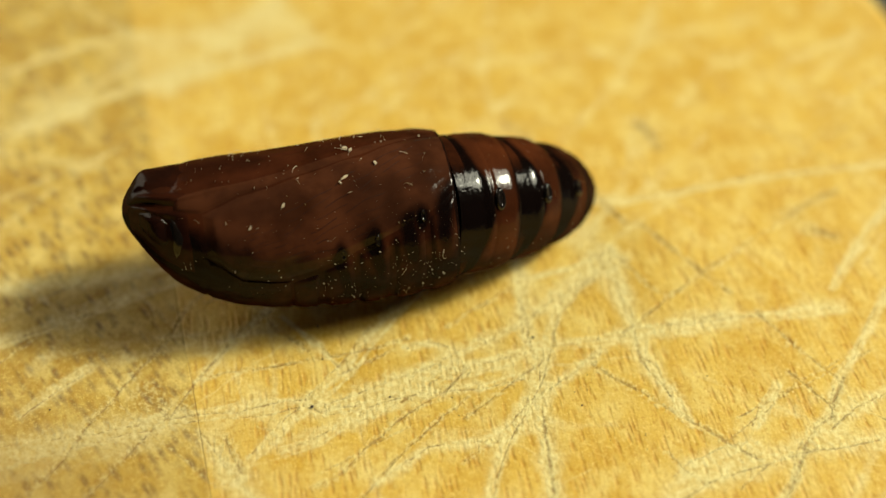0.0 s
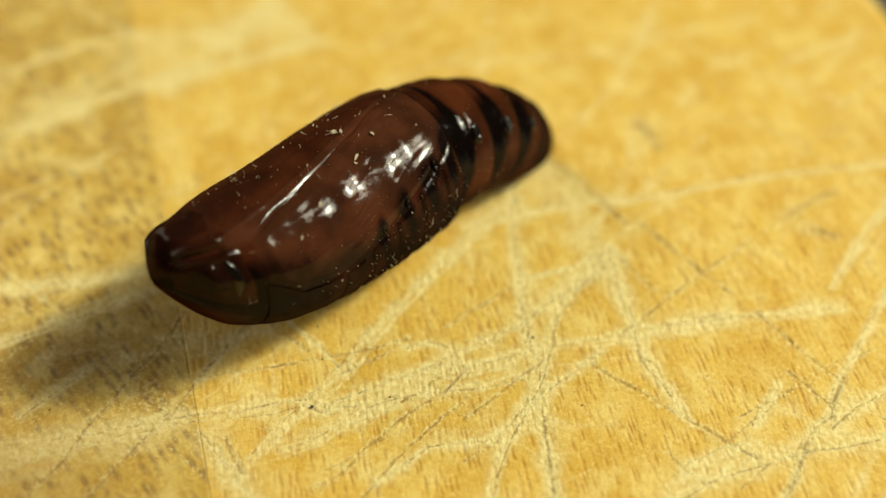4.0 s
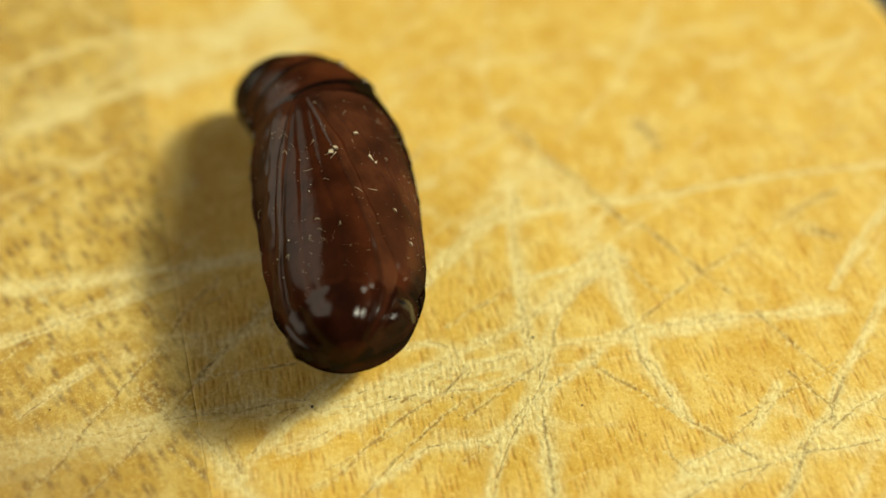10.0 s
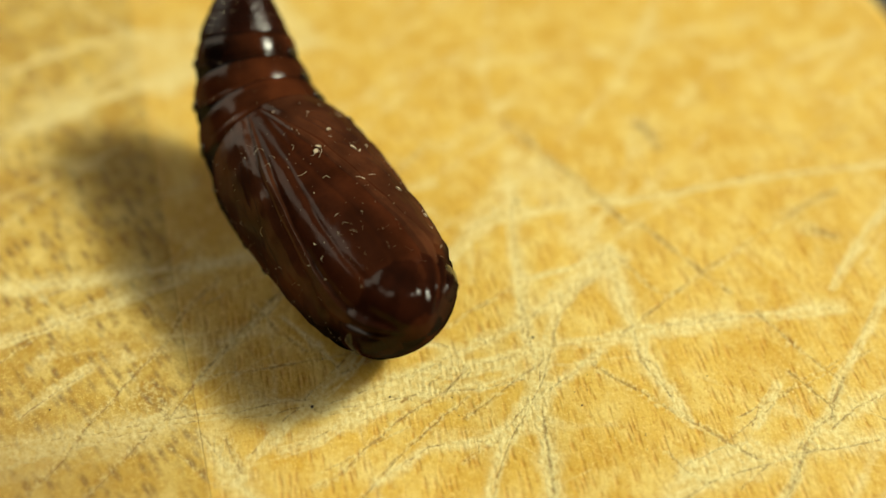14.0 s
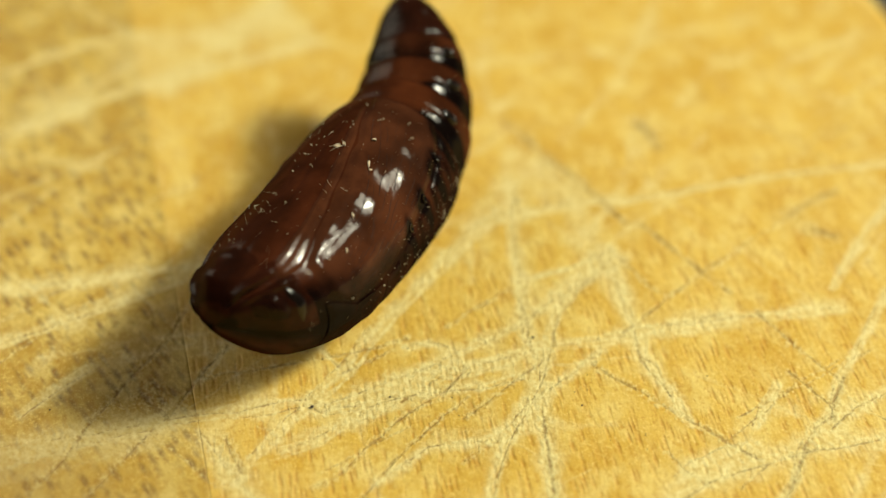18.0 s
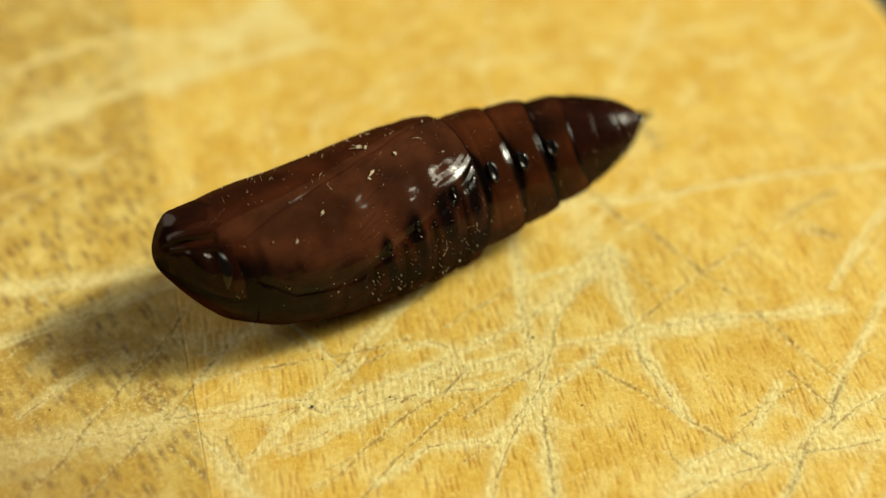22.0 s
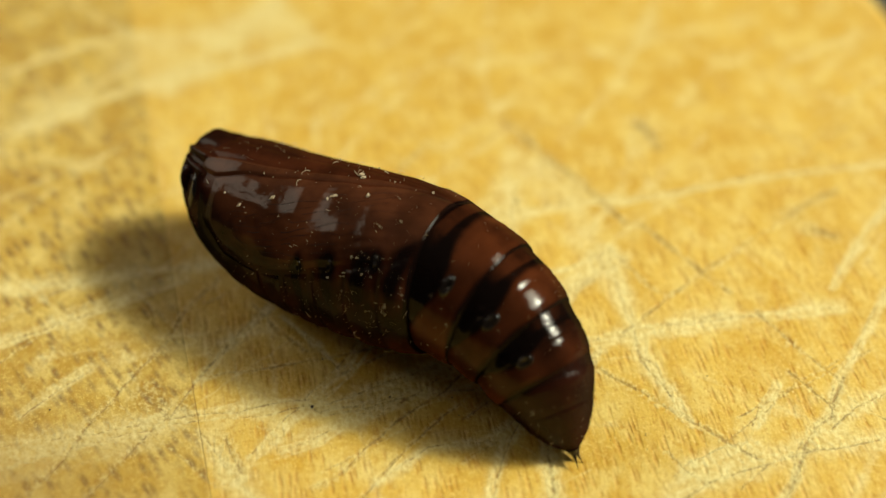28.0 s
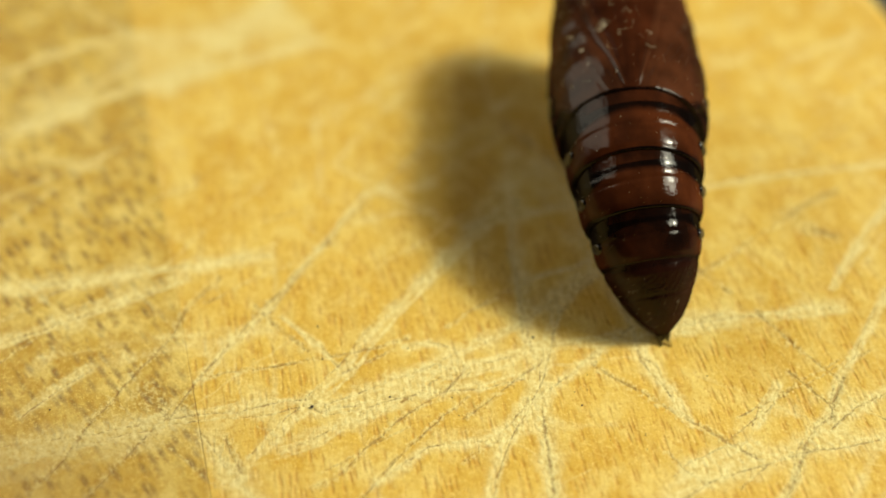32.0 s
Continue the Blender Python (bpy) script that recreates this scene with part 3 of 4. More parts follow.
def wing_relief(X, P, w):
    """Broad dents and bulges in the wing case, with faint ridges that fan along it."""
    crease = -0.007 * np.abs(np.sin(w * 8.0 + 1.3 * np.sin(X * 1.1) + 0.5 * np.sin(X * 2.7 + w * 9))) * ease((X - 2.2) / 1.5)
    ridge = 0.0045 * (1 - 2 * np.abs(np.sin(w * 30 + 0.5 * np.sin(X * 0.9) + 0.2 * np.sin(X * 3.1)))) * (1 - 0.7 * np.exp(-(((w - 0.5) / 0.25) ** 2))) * ease((X - 2.5) / 2)
    edge_roll = 0.015 * np.exp(-(((w - 0.93) / 0.06) ** 2)) * ease((X - 5.0) / 2)
    swell = 0.016 * (np.sin(4.1 * X - 0.06 * np.abs(P)) + 0.8 * np.sin(2.6 * X + 0.09 * np.abs(P) + 1.0) + 0.5 * np.sin(6.3 * X + 0.05 * np.abs(P))) * ease((X - 2.8) / 0.8) * ease((9.6 - X) / 1.0)
    front = 0.05 * np.exp(-(((X - 2.35) / 0.22) ** 2))
    return crease + ridge + edge_roll + swell + front + 0.055 * lumps(X, P * 0.045, 2.3, 4, 14) + 0.016 * lumps(X * 0.6, P * 0.12, 5.0, 6, 12)


# body under the plates
xs = np.concatenate([np.linspace(-0.82, -0.2, 24), np.linspace(-0.15, 10.6, 150), [10.66, 10.7, 10.68, 10.6]])
lift = np.concatenate([np.full(24 + 150, -0.03), [-0.05, -0.12, -0.3, -0.5]])
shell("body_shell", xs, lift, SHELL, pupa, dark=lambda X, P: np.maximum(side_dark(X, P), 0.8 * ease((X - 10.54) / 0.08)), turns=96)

# head: face, eyes, mouth sheath
def face_relief(X, P, w):
    a = np.abs(P)
    mouth = 0.07 * np.exp(-((P / 20) ** 2)) * ease((X + 0.6) / 0.6)
    ridge = 0.17 * np.exp(-(((a - 47) / 4) ** 2)) - 0.1 * np.exp(-(((a - 55) / 3) ** 2)) + 0.1 * np.exp(-(((a - 62) / 3.5) ** 2)) - 0.05 * np.exp(-(((a - 34) / 6) ** 2))
    mouth = mouth + 0.1 * np.exp(-((P / 24) ** 2) - ((X - 0.1) / 0.3) ** 2)
    return mouth + ridge * ease((X + 0.6) / 0.5) * ease((1.5 - X) / 0.1) + 0.05 * lumps(X * 2.0, P * 0.08, 2.7, 12, 12)


face = plate("head", -0.62, 1.5, lambda x: -118, lambda x: 118, 0.012, HEAD, pupa, 60, 150, rim=0.5, relief=face_relief,
             dark=lambda X, P: 0.36 + 0.5 * np.exp(-(((np.abs(P) - 53) / 2.5) ** 2)) * ease((0.7 - X) / 0.4))


for side in (1, -1):
    s = side
    half_eye = lambda x: 22 * math.sqrt(max(0, 1 - ((x - 0.22) / 0.56) ** 2))
    plate("eye", -0.32, 0.76, lambda x: s * (80 - half_eye(x)), lambda x: s * (80 + half_eye(x)),
          0.23, HEAD, face, 30, 30, rim=0.55, seam=0.7, label="smooth dark eye cover", dark=lambda X, P: 0.55 + 0 * X)
    cu = bmesh.new()
    prev = None
    for i in range(16):
        f = i / 15
        w = 0.2 * math.sin(math.pi * (i + 0.4) / 15.8)
        x, ph = 0.88 + 0.12 * math.sin(math.pi * f), side * (64 + 40 * f)
        row = [cu.verts.new(Vector(skin(x + o * w, ph, 0.065 + l))) for o, l in ((-1, -0.07), (0, 0.005), (1, -0.07))]
        if prev:
            for k in (0, 1):
                cu.faces.new((prev[k], prev[k + 1], row[k + 1], row[k]))
        prev = row
    bmesh.ops.recalc_face_normals(cu, faces=cu.faces[:])
    part("eye_crescent", cu, BLACK, face, "black crescent behind the eye")

# belly: mouth, leg, feeler sheaths and wing cases
plate("mouth_sheath", 0.7, 10.4, lambda x: -LEG_LO(x), LEG_LO, -0.004, SHELL, pupa, 90, 16, rim=0.2)
for side in (1, -1):
    s = side
    plate("leg_sheath", 1.0, 10.2, lambda x: s * LEG_LO(x), lambda x: s * FEEL_LO(x), 0.0, SHELL, pupa, 90, 20, rim=0.25)
    plate("feeler_sheath", 1.0, 10.5, lambda x: s * FEEL_LO(x), lambda x: s * WING_LO(x), 0.015, WING, pupa, 110, 28, rim=0.16,
          relief=lambda X, P, w: (0.05 * np.sin(np.pi * np.clip(w, 0, 1)) + 0.05 * np.exp(-(((w - 0.2) / 0.12) ** 2))) * ease((5.0 - X) / 3.0))
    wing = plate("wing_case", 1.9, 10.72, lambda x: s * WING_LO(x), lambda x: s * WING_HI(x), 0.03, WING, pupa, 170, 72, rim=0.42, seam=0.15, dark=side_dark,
                 relief=wing_relief, lip=True)
    for i in range(8):
        w0, w1 = 0.5 + 0.04 * i, 0.06 + 0.115 * i
        bm = bmesh.new()
        prev = None
        for j in range(60):
            q = j / 59
            x = 3.0 + 0.3 * (i % 3) + (7.5 - 0.25 * i - 0.3 * (i % 3)) * q
            f = w0 + (w1 - w0) * (q ** 0.75) + 0.014 * math.sin(x * 2.3 + i * 1.7) + 0.008 * math.sin(x * 5.1 + i)
            ph = s * (WING_LO(x) + (WING_HI(x) - WING_LO(x)) * f)
            half = 0.34 * math.sin(math.pi * min(1, q * 0.96 + 0.04)) ** 0.5 * (0.6 if i % 2 else 1.0)
            up = 0.039 + float(wing_relief(np.array(x), np.array(ph), np.array(f)))
            row = [bm.verts.new(Vector(skin(x, ph + o * half, up + l))) for o, l in ((-1, -0.01), (0, 0.0025), (1, -0.01))]
            if prev and lumps(np.array(x * 3.0), np.array(i * 2.0), 1.5, 9) > -0.1:
                for k in (0, 1):
                    bm.faces.new((prev[k], prev[k + 1], row[k + 1], row[k]))
            prev = row
        bmesh.ops.delete(bm, geom=[v for v in bm.verts if not v.link_faces], context="VERTS")
        bmesh.ops.recalc_face_normals(bm, faces=bm.faces[:])
        part("vein", bm, VEIN, wing)

# back: thorax shields and the fixed rings
def back_relief(X, P, w):
    """Wrinkles across the back."""
    return 0.05 * lumps(X * 1.3, P * 0.06, 3.2, 21, 12) + 0.018 * lumps(X, P * 0.15, 5.5, 22, 12)


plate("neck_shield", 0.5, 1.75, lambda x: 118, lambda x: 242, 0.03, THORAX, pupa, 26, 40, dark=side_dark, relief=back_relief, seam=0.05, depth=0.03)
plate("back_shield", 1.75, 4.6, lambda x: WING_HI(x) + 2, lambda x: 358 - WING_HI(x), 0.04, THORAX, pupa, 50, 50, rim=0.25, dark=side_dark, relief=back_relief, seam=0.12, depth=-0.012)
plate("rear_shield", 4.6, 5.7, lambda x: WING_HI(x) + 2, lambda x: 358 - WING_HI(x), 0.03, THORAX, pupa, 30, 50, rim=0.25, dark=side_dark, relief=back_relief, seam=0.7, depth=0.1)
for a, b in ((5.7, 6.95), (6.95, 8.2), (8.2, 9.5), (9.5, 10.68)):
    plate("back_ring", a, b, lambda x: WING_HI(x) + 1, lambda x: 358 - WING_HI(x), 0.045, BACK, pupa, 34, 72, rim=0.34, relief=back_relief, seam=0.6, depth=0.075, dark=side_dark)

# the movable rings and the tail
def ring_dark(a, b, last):
    """The black band at a ring's front: a thin line on the belly, broad on the flanks and the back."""
    def dark(X, P):
        w = np.abs(((P + 180) % 360) - 180)
        q = (X - a) / (b - a)
        flank = np.exp(-(((w - 74) / np.where(w > 74, 40, 31)) ** 2))
        top = ease((w - 100) / 30)
        # on the belly the band also paints in the shade of the crease
        wide = 0.06 + 0.28 * flank
        d = (1.0 - ease((q - wide) / 0.26)) * (0.78 + 0.22 * flank)
        d = np.where(q < 0, 0.45 + 0.55 * flank, d)
        d = np.maximum(d, (0.3 + 0.4 * flank) * ease((q - 0.85) / 0.15))
        d = np.maximum(d, last * (0.6 * ease((82 - w) / 30)) + 0.34 * top + 0.12 * lumps(X, w * 0.06, 3.0, 31))
        return np.clip(np.maximum(d, 0.75 * ease((q - 0.96) / 0.04)), 0, 1)
    return dark


ends = JOINTS + (TIP_END,)
movers = []
for i in range(4):
    a, b = ends[i], ends[i + 1]
    front = np.linspace(a - 0.75, a + 0.1, 14)
    if i < 3:
        xs = np.concatenate([front, np.linspace(a + 0.13, b, 34), [b + 0.05, b + 0.07, b + 0.04, b - 0.1]])
        q = (xs - a) / (b - a)
        lf = np.where(xs < a + 0.1, -0.055 - 0.16 * (a + 0.1 - xs), -0.055 + 0.055 * ease((xs - a - 0.1) / 0.4))
        lf = lf - 0.02 * np.exp(-(((q - 0.4) / 0.05) ** 2)) + np.where(xs > a, 0.095 * ease(q / 0.8) * (1 - 0.45 * ease((q - 0.84) / 0.16)) - 0.055, -0.055)
        lf[-4:] = (-0.03, -0.07, -0.2, -0.36)
        ring = shell("abdomen_ring", xs, lf, RING, pupa, ring_dark(a - (0.26 if i == 0 else 0.0), b, i == 2), "red-brown abdomen ring with a black front band")
    else:
        xs = np.concatenate([front, np.linspace(a + 0.13, TIP_END, 64)])
        q = (xs - a) / (b - a)
        lf = np.where(xs < a + 0.1, -0.05 - 0.16 * (a + 0.1 - xs), -0.05 + 0.05 * ease((xs - a) / 0.3))
        lf = lf - 0.03 * np.exp(-(((xs - 16.75) / 0.05) ** 2)) - 0.025 * np.exp(-(((xs - 17.5) / 0.05) ** 2))
        lf = np.maximum(lf, -radius(xs) + 0.01)
        dk = np.clip(1.0 - ease((q - 0.0) / 0.1), 0, 1) * 0.55 + 0.7 * ease((q - 0.8) / 0.2)
        ring = shell("tail_cone", xs, lf, TAIL, pupa, dk, "dark pointed tail of the pupa")
        for side in (1, -1):
            bm = bmesh.new()
            rows = []
            for j in range(9):
                f = j / 8
                c = Vector((18.25 - ORIGIN + 0.62 * f, side * (0.1 + 0.04 * f + 0.12 * f * f), 0.02)) * MM
                w = (0.15 * (1 - f) ** 4 + 0.05 * (1 - f) + 0.008) * MM
                rows.append([bm.verts.new(c + Vector((0, math.cos(t) * w, math.sin(t) * w))) for t in np.linspace(0, 2 * math.pi, 8, endpoint=False)])
            for r0, r1 in zip(rows, rows[1:]):
                for k in range(8):
                    bm.faces.new((r0[k], r0[(k + 1) % 8], r1[(k + 1) % 8], r1[k]))
            bm.faces.new(rows[-1])
            bmesh.ops.recalc_face_normals(bm, faces=bm.faces[:])
            part("tail_spine", bm, BLACK, ring, "thin black tail spine")
    movers.append(ring)


def spiracle(x, phi, parent, size=1.0, up=0.0):
    """A breathing hole: a black oval boss with a raised rim."""
    bm = bmesh.new()
    rows = []
    for rr, hh in ((1.25, -0.06), (1.05, 0.055), (0.85, 0.085), (0.62, 0.05), (0.3, 0.03), (0.02, 0.025)):
        rows.append([bm.verts.new(Vector(skin(x + 0.13 * size * rr * math.cos(t), phi + 6.0 * size * rr * math.sin(t), hh + up))) for t in np.linspace(0, 2 * math.pi, 16, endpoint=False)])
    for r0, r1 in zip(rows, rows[1:]):
        for k in range(16):
            bm.faces.new((r0[k], r0[(k + 1) % 16], r1[(k + 1) % 16], r1[k]))
    bmesh.ops.recalc_face_normals(bm, faces=bm.faces[:])
    return part("spiracle", bm, BLACK, parent)


for side in (1, -1):
    for x, phi in ((6.51, 95), (7.74, 88), (9.41, 76)):
        spiracle(x, side * phi, pupa, 0.62)
    for x, phi, k in ((11.75, 72, 0), (13.4, 72, 1), (14.9, 70, 2)):
        spiracle(x, side * phi, movers[k], 1.35, 0.025)

# pale flecks and dust on the shell
rng = random.Random(7)


def fleck(x, phi, size, parent=None):
    bm = bmesh.new()
    n = rng.randint(7, 9)
    pts = []
    turn = rng.uniform(0, 180)
    for k in range(n):
        t = 2 * math.pi * k / n
        ex, ey = size * math.cos(t) * rng.uniform(0.35, 1.2), size * 0.42 * math.sin(t) * rng.uniform(0.25, 1.4)
        cx, cy = ex * math.cos(turn) - ey * math.sin(turn), ex * math.sin(turn) + ey * math.cos(turn)
        pts.append((x + cx, phi + math.degrees(cy / float(radius(x)))))
    low = [bm.verts.new(Vector(skin(a, b, 0.02))) for a, b in pts]
    top = [bm.verts.new(Vector(skin(a, b, 0.06 + rng.uniform(0, 0.03)))) for a, b in pts]
    bm.faces.new(top)
    for k in range(n):
        bm.faces.new((low[k], low[(k + 1) % n], top[(k + 1) % n], top[k]))
    bmesh.ops.recalc_face_normals(bm, faces=bm.faces[:])
    return part("fleck", bm, FLECK, parent or pupa, smooth=False)


for x, phi, size in ((7.15, 16, 0.17), (7.32, 20, 0.13), (8.06, 35, 0.13), (6.91, 43, 0.14), (6.75, 46, 0.09), (4.69, 57, 0.11), (3.48, 71, 0.1)):
    fleck(x, phi, size)
for k in range(34):
    fleck(rng.uniform(2.2, 10.6), rng.uniform(-75, 118), rng.choice((0.015, 0.02, 0.02, 0.03, 0.045)))
for k in range(9):
    fleck(rng.uniform(6.0, 10.4), rng.uniform(70, 135), rng.choice((0.012, 0.018, 0.028)))
for k in range(16):
    fleck(rng.uniform(6.0, 10.4), rng.uniform(135, 290), rng.choice((0.015, 0.02, 0.035)))
for k in range(14):
    fleck(rng.uniform(16.2, 17.9), rng.uniform(0, 360), rng.choice((0.02, 0.03)), movers[3])

def specks(n, x0, x1, p0, p1, parent):
    """Fine dust, too small to count."""
    bm = bmesh.new()
    for _ in range(n):
        x, ph, s = rng.uniform(x0, x1), rng.uniform(p0, p1), rng.choice((0.006, 0.007, 0.008, 0.01, 0.014))
        a = rng.uniform(0, 3.14)
        pts = [(x + s * rng.uniform(0.7, 1.5) * math.cos(t + a), ph + math.degrees(s / 2.8) * rng.uniform(0.6, 1.2) * math.sin(t + a)) for t in (0, 1.6, 3.1, 4.7)]
        low = [bm.verts.new(Vector(skin(u, w, 0.03))) for u, w in pts]
        top = bm.verts.new(Vector(skin(x, ph, 0.075 + s)))
        for k in range(4):
            bm.faces.new((low[k], low[(k + 1) % 4], top))
    ob = part("dust", bm, FLECK, parent, "fine pale dust", smooth=False)
    ob["kind"] = "stuff"


specks(330, 1.0, 10.7, -90, 125, pupa)
specks(150, 5.6, 10.8, 70, 140, pupa)
specks(170, 5.0, 10.8, 140, 290, pupa)
for k in range(4):
    specks(80 if k < 3 else 170, JOINTS[k] + 0.3, (JOINTS + (18.0,))[k + 1] - 0.1, 0, 360, movers[k])


def fibre(x, phi, length):
    """A thin curled fibre that clings to the shell."""
    bm = bmesh.new()
    a, curl = rng.uniform(0, 6.28), rng.uniform(-3, 3)
    prev = None
    for j in range(9):
        w = 0.007 * (1 - 0.5 * j / 8)
        row = [bm.verts.new(Vector(skin(x + o * w * math.sin(a), phi - math.degrees(o * w * math.cos(a) / 2.8), 0.07 + l + 0.06 * math.sin(j * 0.4)))) for o, l in ((-1, 0), (0, 0.015), (1, 0))]
        if prev:
            for k in (0, 1):
                bm.faces.new((prev[k], prev[k + 1], row[k + 1], row[k]))
        prev = row
        x += length / 8 * math.cos(a)
        phi += math.degrees(length / 8 * math.sin(a) / 2.8)
        a += curl / 8
    bmesh.ops.recalc_face_normals(bm, faces=bm.faces[:])
    part("fibre", bm, FLECK, pupa)


for x, phi, ln in ((7.2, 20, 0.5), (7.0, 12, 0.35), (7.9, 5, 0.3), (6.6, -4, 0.4), (5.9, 8, 0.25), (3.6, -6, 0.35), (3.1, 4, 0.3), (4.2, -2, 0.2), (8.6, -18, 0.45), (9.0, 28, 0.3)):
    fibre(x, phi, ln)
for k in range(10):
    fibre(rng.uniform(5.5, 10.2), rng.uniform(80, 200), rng.uniform(0.2, 0.6))
for k in range(14):
    fibre(rng.uniform(1.5, 10.2), rng.uniform(-70, 70), rng.uniform(0.12, 0.35))

# dark crumbs on the board


def crumb(x, y, size):
    bm = bmesh.new()
    bmesh.ops.create_icosphere(bm, subdivisions=1, radius=size * MM * 0.32)
    for v in bm.verts:
        v.co *= rng.uniform(0.7, 1.3)
        v.co.z *= 0.6
    ob = part("crumb", bm, CRUMB, None, smooth=False)
    ob.matrix_basis = pose(x * MM, y * MM, (size * 0.19 - 0.04) * MM, 0, 0, rng.uniform(0, 360))
    tagged(ob, "tiny dark crumb lying on the cutting board", "crumb", "crumbs on the board")


crumb(-4.37, -5.57, 0.13)
crumb(3.29, -4.55, 0.14)
crumb(-13.74, -7.90, 0.13)
crumb(4.87, -7.69, 0.11)
crumb(-4.59, -7.77, 0.20)
crumb(-1.87, -7.32, 0.12)
crumb(5.52, -5.71, 0.10)
crumb(-4.63, -4.02, 0.15)
crumb(6.97, -9.00, 0.09)
crumb(2.93, 2.69, 0.15)
crumb(6.98, -8.93, 0.08)
crumb(4.87, -7.72, 0.10)
crumb(4.65, -7.09, 0.08)
crumb(5.12, -7.01, 0.07)
crumb(5.15, -6.29, 0.07)
crumb(0.32, -7.34, 0.08)
crumb(0.55, -8.15, 0.07)
crumb(5.74, -9.20, 0.07)
crumb(-6.85, -5.57, 0.07)
crumb(-1.27, -5.04, 0.10)
crumb(4.16, -10.31, 0.06)
crumb(2.98, 2.69, 0.12)
crumb(-4.06, -11.29, 0.08)
crumb(-5.27, -6.34, 0.06)
crumb(9.44, -6.36, 0.07)
crumb(6.95, -9.60, 0.08)

# ---- what moves ----
POSES = []


def key(t, x, y, z, yaw, pitch, roll, up, side):
    """The body's place (mm) and turn, and how far the abdomen bends towards the belly and to the side (degrees)."""
    POSES.append((t, x, y, z, yaw, pitch, roll, up, side))


key(0, -3.44, -1.74, 3.28, 12.0, -0.4, -25.6, -16.0, -42.1)
key(0.5, -3.35, -2.54, 3.95, 23.7, 2.9, -26.9, -39.9, -35.0)
key(1, -3.62, -1.75, 3.51, 36.3, -0.2, -25.5, -44.3, 8.0)
key(1.5, -3.75, -0.95, 3.08, 36.3, -1.2, -22.0, -20.5, 32.5)
key(2, -3.56, -1.08, 3.05, 35.7, -0.4, -29.5, 23.1, 20.2)
key(2.5, -3.76, -0.98, 3.12, 36.6, -2.4, -24.1, 52.7, 12.0)
key(3, -3.62, -1.19, 3.12, 37.7, -2.4, -29.5, 45.0, -28.0)
key(3.5, -3.63, -1.52, 3.73, 34.8, -0.6, -22.3, -19.9, -63.4)
key(3.9, -3.63, -1.30, 3.73, 42.0, -0.6, -22.3, -38.0, -25.0)
key(4.3, -3.80, -1.00, 3.73, 55.0, -0.6, -26.0, -30.0, 30.0)
key(4.9, -3.94, -0.66, 3.03, 60.0, 0.5, -30.1, 22.0, 38.0)
key(5.5, -3.94, -0.66, 3.03, 61.0, 0.5, -30.1, 33.7, 14.6)
key(6, -4.01, -0.76, 3.08, 61.3, -1.1, -27.8, 45.6, -34.2)
key(6.5, -4.04, -0.69, 3.06, 62.5, -0.7, -27.2, 5.8, -53.6)
key(7, -3.87, -1.21, 3.12, 73.3, 5.3, -22.0, -30.9, -42.7)
key(7.5, -4.09, -1.07, 3.07, 92.4, -0.8, -17.7, -33.2, 13.6)
key(8, -4.15, -0.80, 3.07, 93.5, -0.8, -20.7, -20.2, 42.1)
key(8.5, -4.11, -0.62, 3.04, 92.4, 0.2, -22.5, 34.7, 30.0)
key(9, -4.16, -0.87, 3.10, 93.7, -1.8, -21.6, 53.8, -12.6)
key(9.5, -4.17, -0.84, 3.09, 93.3, -1.7, -20.6, 28.7, -55.7)
key(10, -3.90, -1.03, 3.02, 99.6, 3.7, -17.5, -21.8, -45.3)
key(10.5, -4.30, -1.37, 3.21, 117.9, 2.8, -12.4, -36.9, -12.1)
key(11, -4.52, -0.98, 3.03, 123.1, 3.9, -17.2, -33.0, 37.5)
key(11.4, -4.44, -1.05, 3.01, 122.2, 2.3, -17.7, 43.3, 36.3)
key(12, -4.44, -1.05, 3.01, 122.2, 2.3, -17.7, 43.3, 36.3)
key(14.1, -4.44, -1.05, 3.01, 122.2, 2.3, -17.7, 43.3, 36.3)
key(14.5, -4.46, -1.05, 3.01, 122.4, 3.0, -18.7, -30.3, 34.6)
key(14.9, -4.46, -1.05, 3.01, 118.0, 3.0, -18.7, -42.0, 0.0)
key(15.4, -4.35, -0.90, 3.01, 104.0, 3.0, -18.7, 20.0, -42.0)
key(15.9, -4.26, -0.73, 3.02, 95.0, 1.3, -20.4, 45.0, 10.0)
key(16.5, -4.26, -0.73, 3.02, 93.3, 1.3, -20.4, -10.2, 45.3)
key(17, -4.11, -1.08, 3.02, 91.5, 3.2, -17.6, -43.1, 12.2)
key(17.5, -3.42, -1.37, 3.13, 63.3, -2.8, -23.5, -6.7, -42.7)
key(18.1, -3.42, -1.22, 3.09, 63.4, -1.6, -24.4, 47.7, -14.3)
key(19, -3.42, -1.22, 3.09, 63.4, -1.6, -24.4, 47.7, -14.3)
key(19.5, -3.42, -1.22, 3.09, 63.4, -1.6, -24.4, 47.7, -14.3)
key(20, -3.33, -1.03, 3.03, 62.2, 0.3, -24.6, 7.8, 55.3)
key(20.5, -3.28, -1.43, 3.29, 62.2, -1.1, -25.3, -43.9, 19.3)
key(21, -2.85, -1.90, 3.29, 37.3, -0.7, -26.0, -16.0, -39.8)
key(21.5, -2.96, -1.11, 3.01, 26.7, 2.9, -34.4, 52.5, -14.5)
key(21.8, -2.96, -1.11, 3.01, 29.0, 1.5, -30.0, 50.0, 6.0)
key(22, -2.74, -1.46, 3.05, 29.9, -0.3, -27.9, 10.5, 35.7)
key(22.5, -2.71, -1.76, 3.27, 24.9, 3.2, -29.9, -49.6, 2.7)
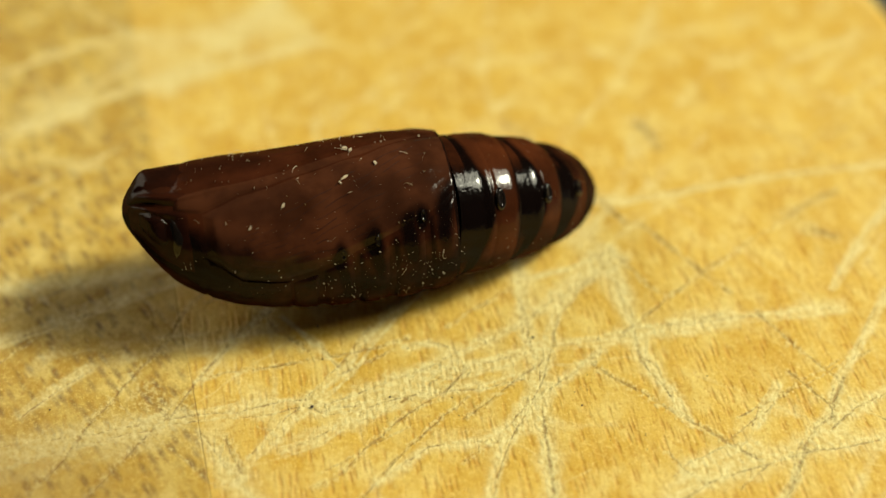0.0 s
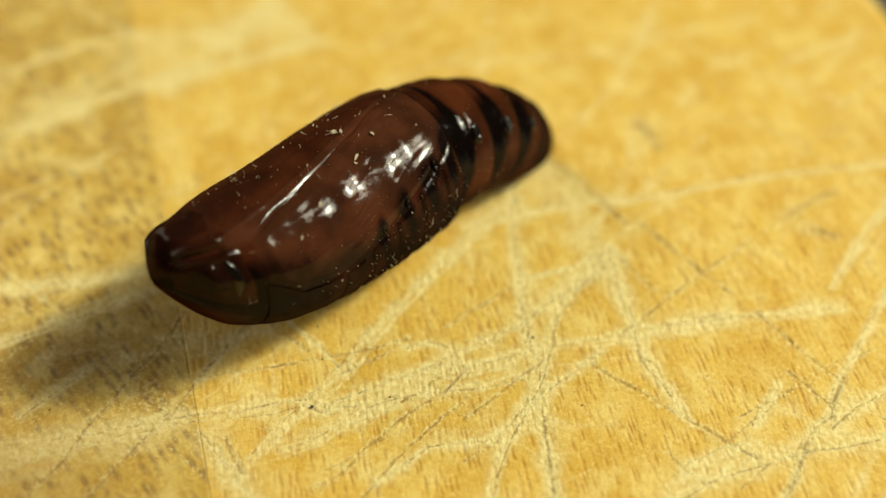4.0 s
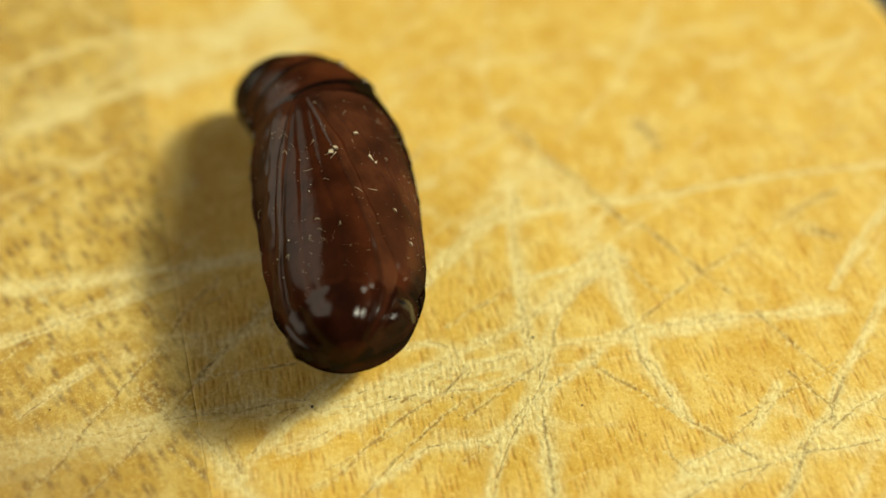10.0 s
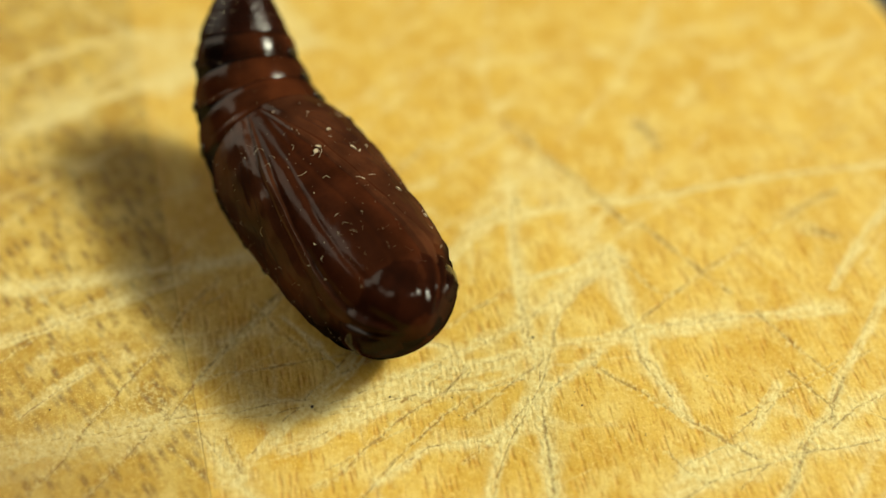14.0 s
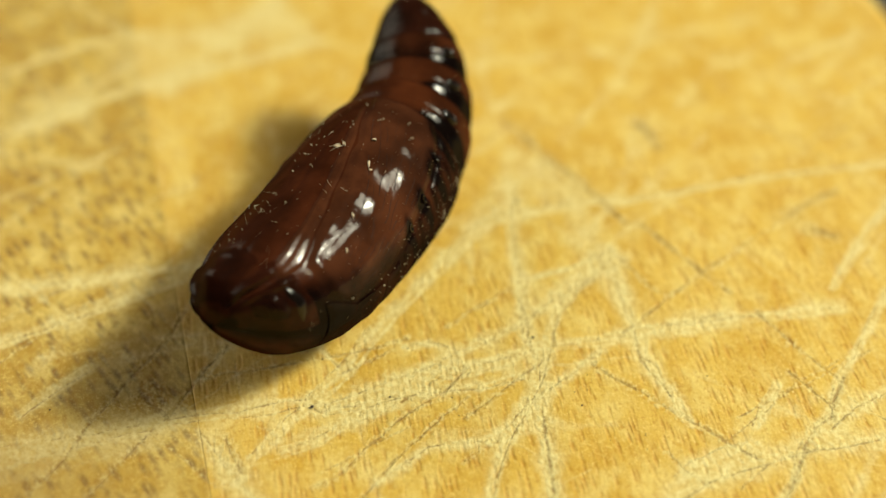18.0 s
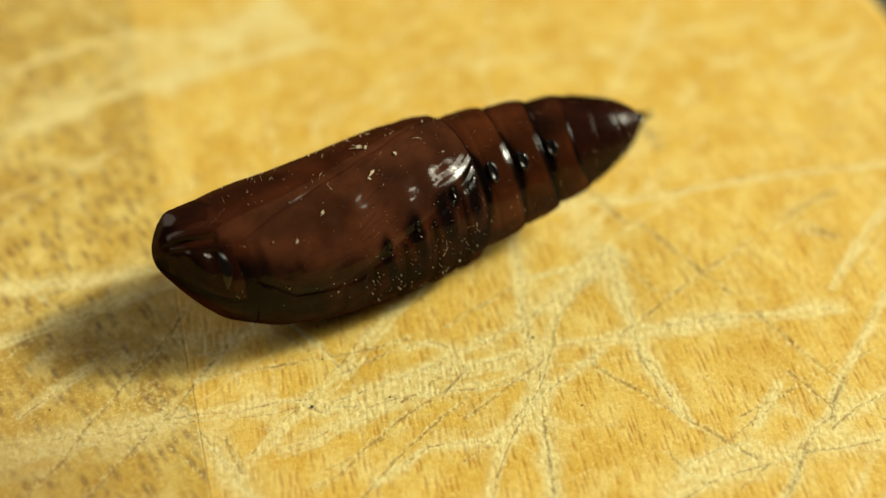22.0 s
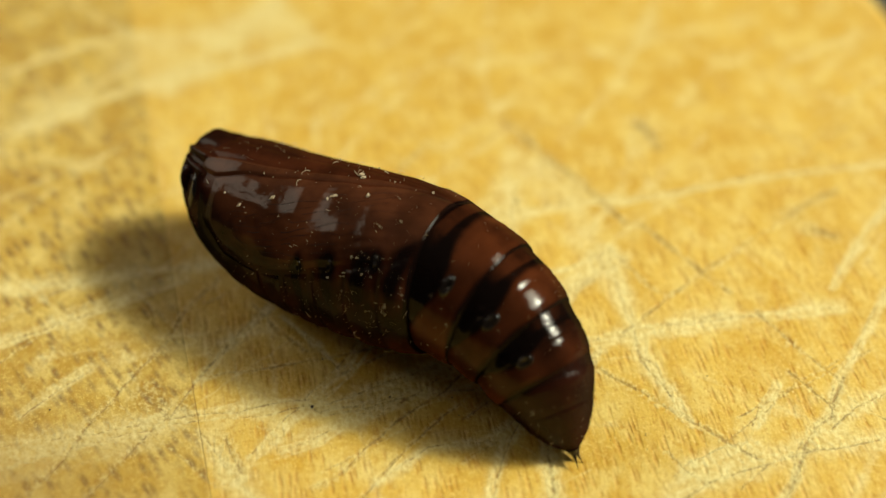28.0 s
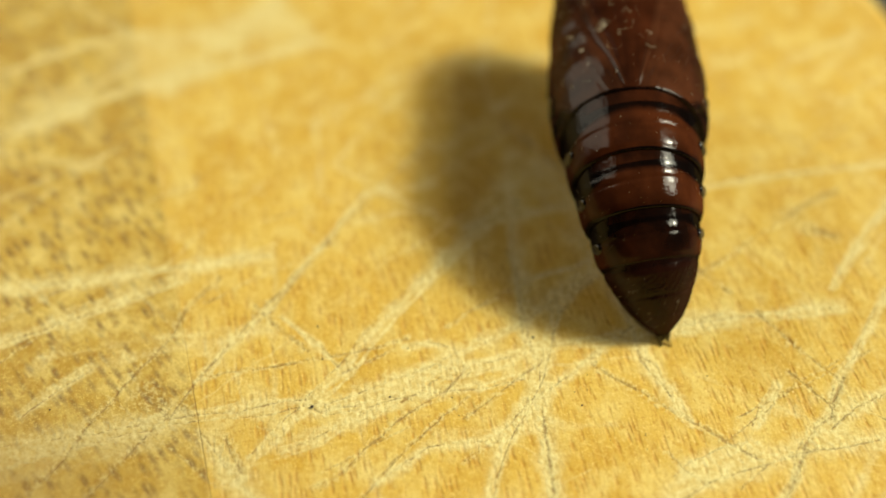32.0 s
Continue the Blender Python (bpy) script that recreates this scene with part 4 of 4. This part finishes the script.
key(23, -2.65, -1.97, 3.07, 1.0, -0.8, -36.0, 5.2, -47.1)
key(23.2, -2.63, -1.76, 3.04, 0.1, -0.0, -35.5, 44.0, -22.0)
key(23.5, -2.63, -1.76, 3.04, 0.1, -0.0, -35.5, 51.5, -5.3)
key(23.7, -2.55, -1.88, 3.05, 0.5, -0.1, -37.6, 48.9, 5.7)
key(24, -2.55, -1.88, 3.05, 0.5, -0.1, -37.6, 48.9, 5.7)
key(25.2, -2.55, -1.88, 3.05, 0.5, -0.1, -37.6, 48.9, 5.7)
key(25.5, -2.65, -1.84, 3.03, -4.0, 3.0, -30.0, 39.0, 44.0)
key(25.8, -2.65, -1.84, 3.03, -4.0, 3.0, -30.0, 0.0, 52.0)
key(26.1, -2.65, -1.84, 3.20, -6.0, 3.0, -30.0, -42.0, 20.0)
key(26.5, -2.50, -2.30, 3.03, -20.0, 3.0, -30.0, -15.0, -45.0)
key(26.8, -2.36, -2.82, 3.02, -28.0, 3.6, -38.0, 25.0, -45.0)
key(27.15, -2.36, -2.82, 3.02, -30.0, 3.6, -38.0, 45.0, 10.0)
key(27.5, -2.36, -2.82, 3.02, -30.0, 3.6, -38.0, 20.4, 62.5)
key(27.8, -3.14, -3.39, 3.07, -29.2, 5.4, -32.6, -30.9, 43.7)
key(28, -2.95, -3.15, 3.10, -30.0, 7.0, -31.0, -54.0, -1.0)
key(28.1, -2.95, -3.15, 3.10, -30.0, 7.0, -31.0, -54.0, -1.0)
key(28.25, -1.44, -1.16, 3.10, -34.6, 4.1, -89.1, -30.0, -25.0)
key(28.4, 0.08, 0.84, 3.02, -39.3, 1.2, -147.2, 2.8, -57.7)
key(28.6, 0.56, 0.88, 3.17, -41.6, 4.0, -143.2, 0.3, -60.4)
key(29, 0.56, 0.88, 3.17, -41.6, 4.0, -143.2, 0.3, -60.4)
key(30.7, 0.56, 0.88, 3.17, -41.6, 4.0, -143.2, 0.3, -60.4)
key(31, 3.33, 3.19, 3.03, -51.0, 3.0, -222.0, 58.0, -4.0)
key(31.3, 5.24, 4.19, 3.04, -58.2, 0.2, -245.6, 57.9, 5.3)
key(31.6, 6.75, 4.5, 3.5, -71.0, 2.0, -318.0, -10.0, 44.0)
key(32, 7.20, 5.25, 4.04, -91.2, -1.5, -355.1, -42.1, -8.4)


def bend(up, side):
    """The poses of the four movable parts in the pupa's space."""
    out, m = [], Matrix.Identity(4)
    for j, w in zip(JOINTS, SHARES):
        v = Vector((0, -radians(up) * w, -radians(side) * w))
        p = Matrix.Translation(((j - ORIGIN) * MM, 0, 0))
        turn = Matrix.Rotation(v.length, 4, v.normalized()) if v.length > 1e-6 else Matrix.Identity(4)
        m = m @ p @ turn @ p.inverted()
        out.append(m.copy())
    return out


def motions():
    rows = [(t, pose(x * MM, y * MM, z * MM, roll, -pitch, yaw)) for t, x, y, z, yaw, pitch, roll, up, side in POSES]
    walk(pupa, rows)
    bends = [(k[0], bend(k[7], k[8])) for k in POSES]
    for i in range(4):
        walk(movers[i], [(t, b[i]) for t, b in bends])


motions()
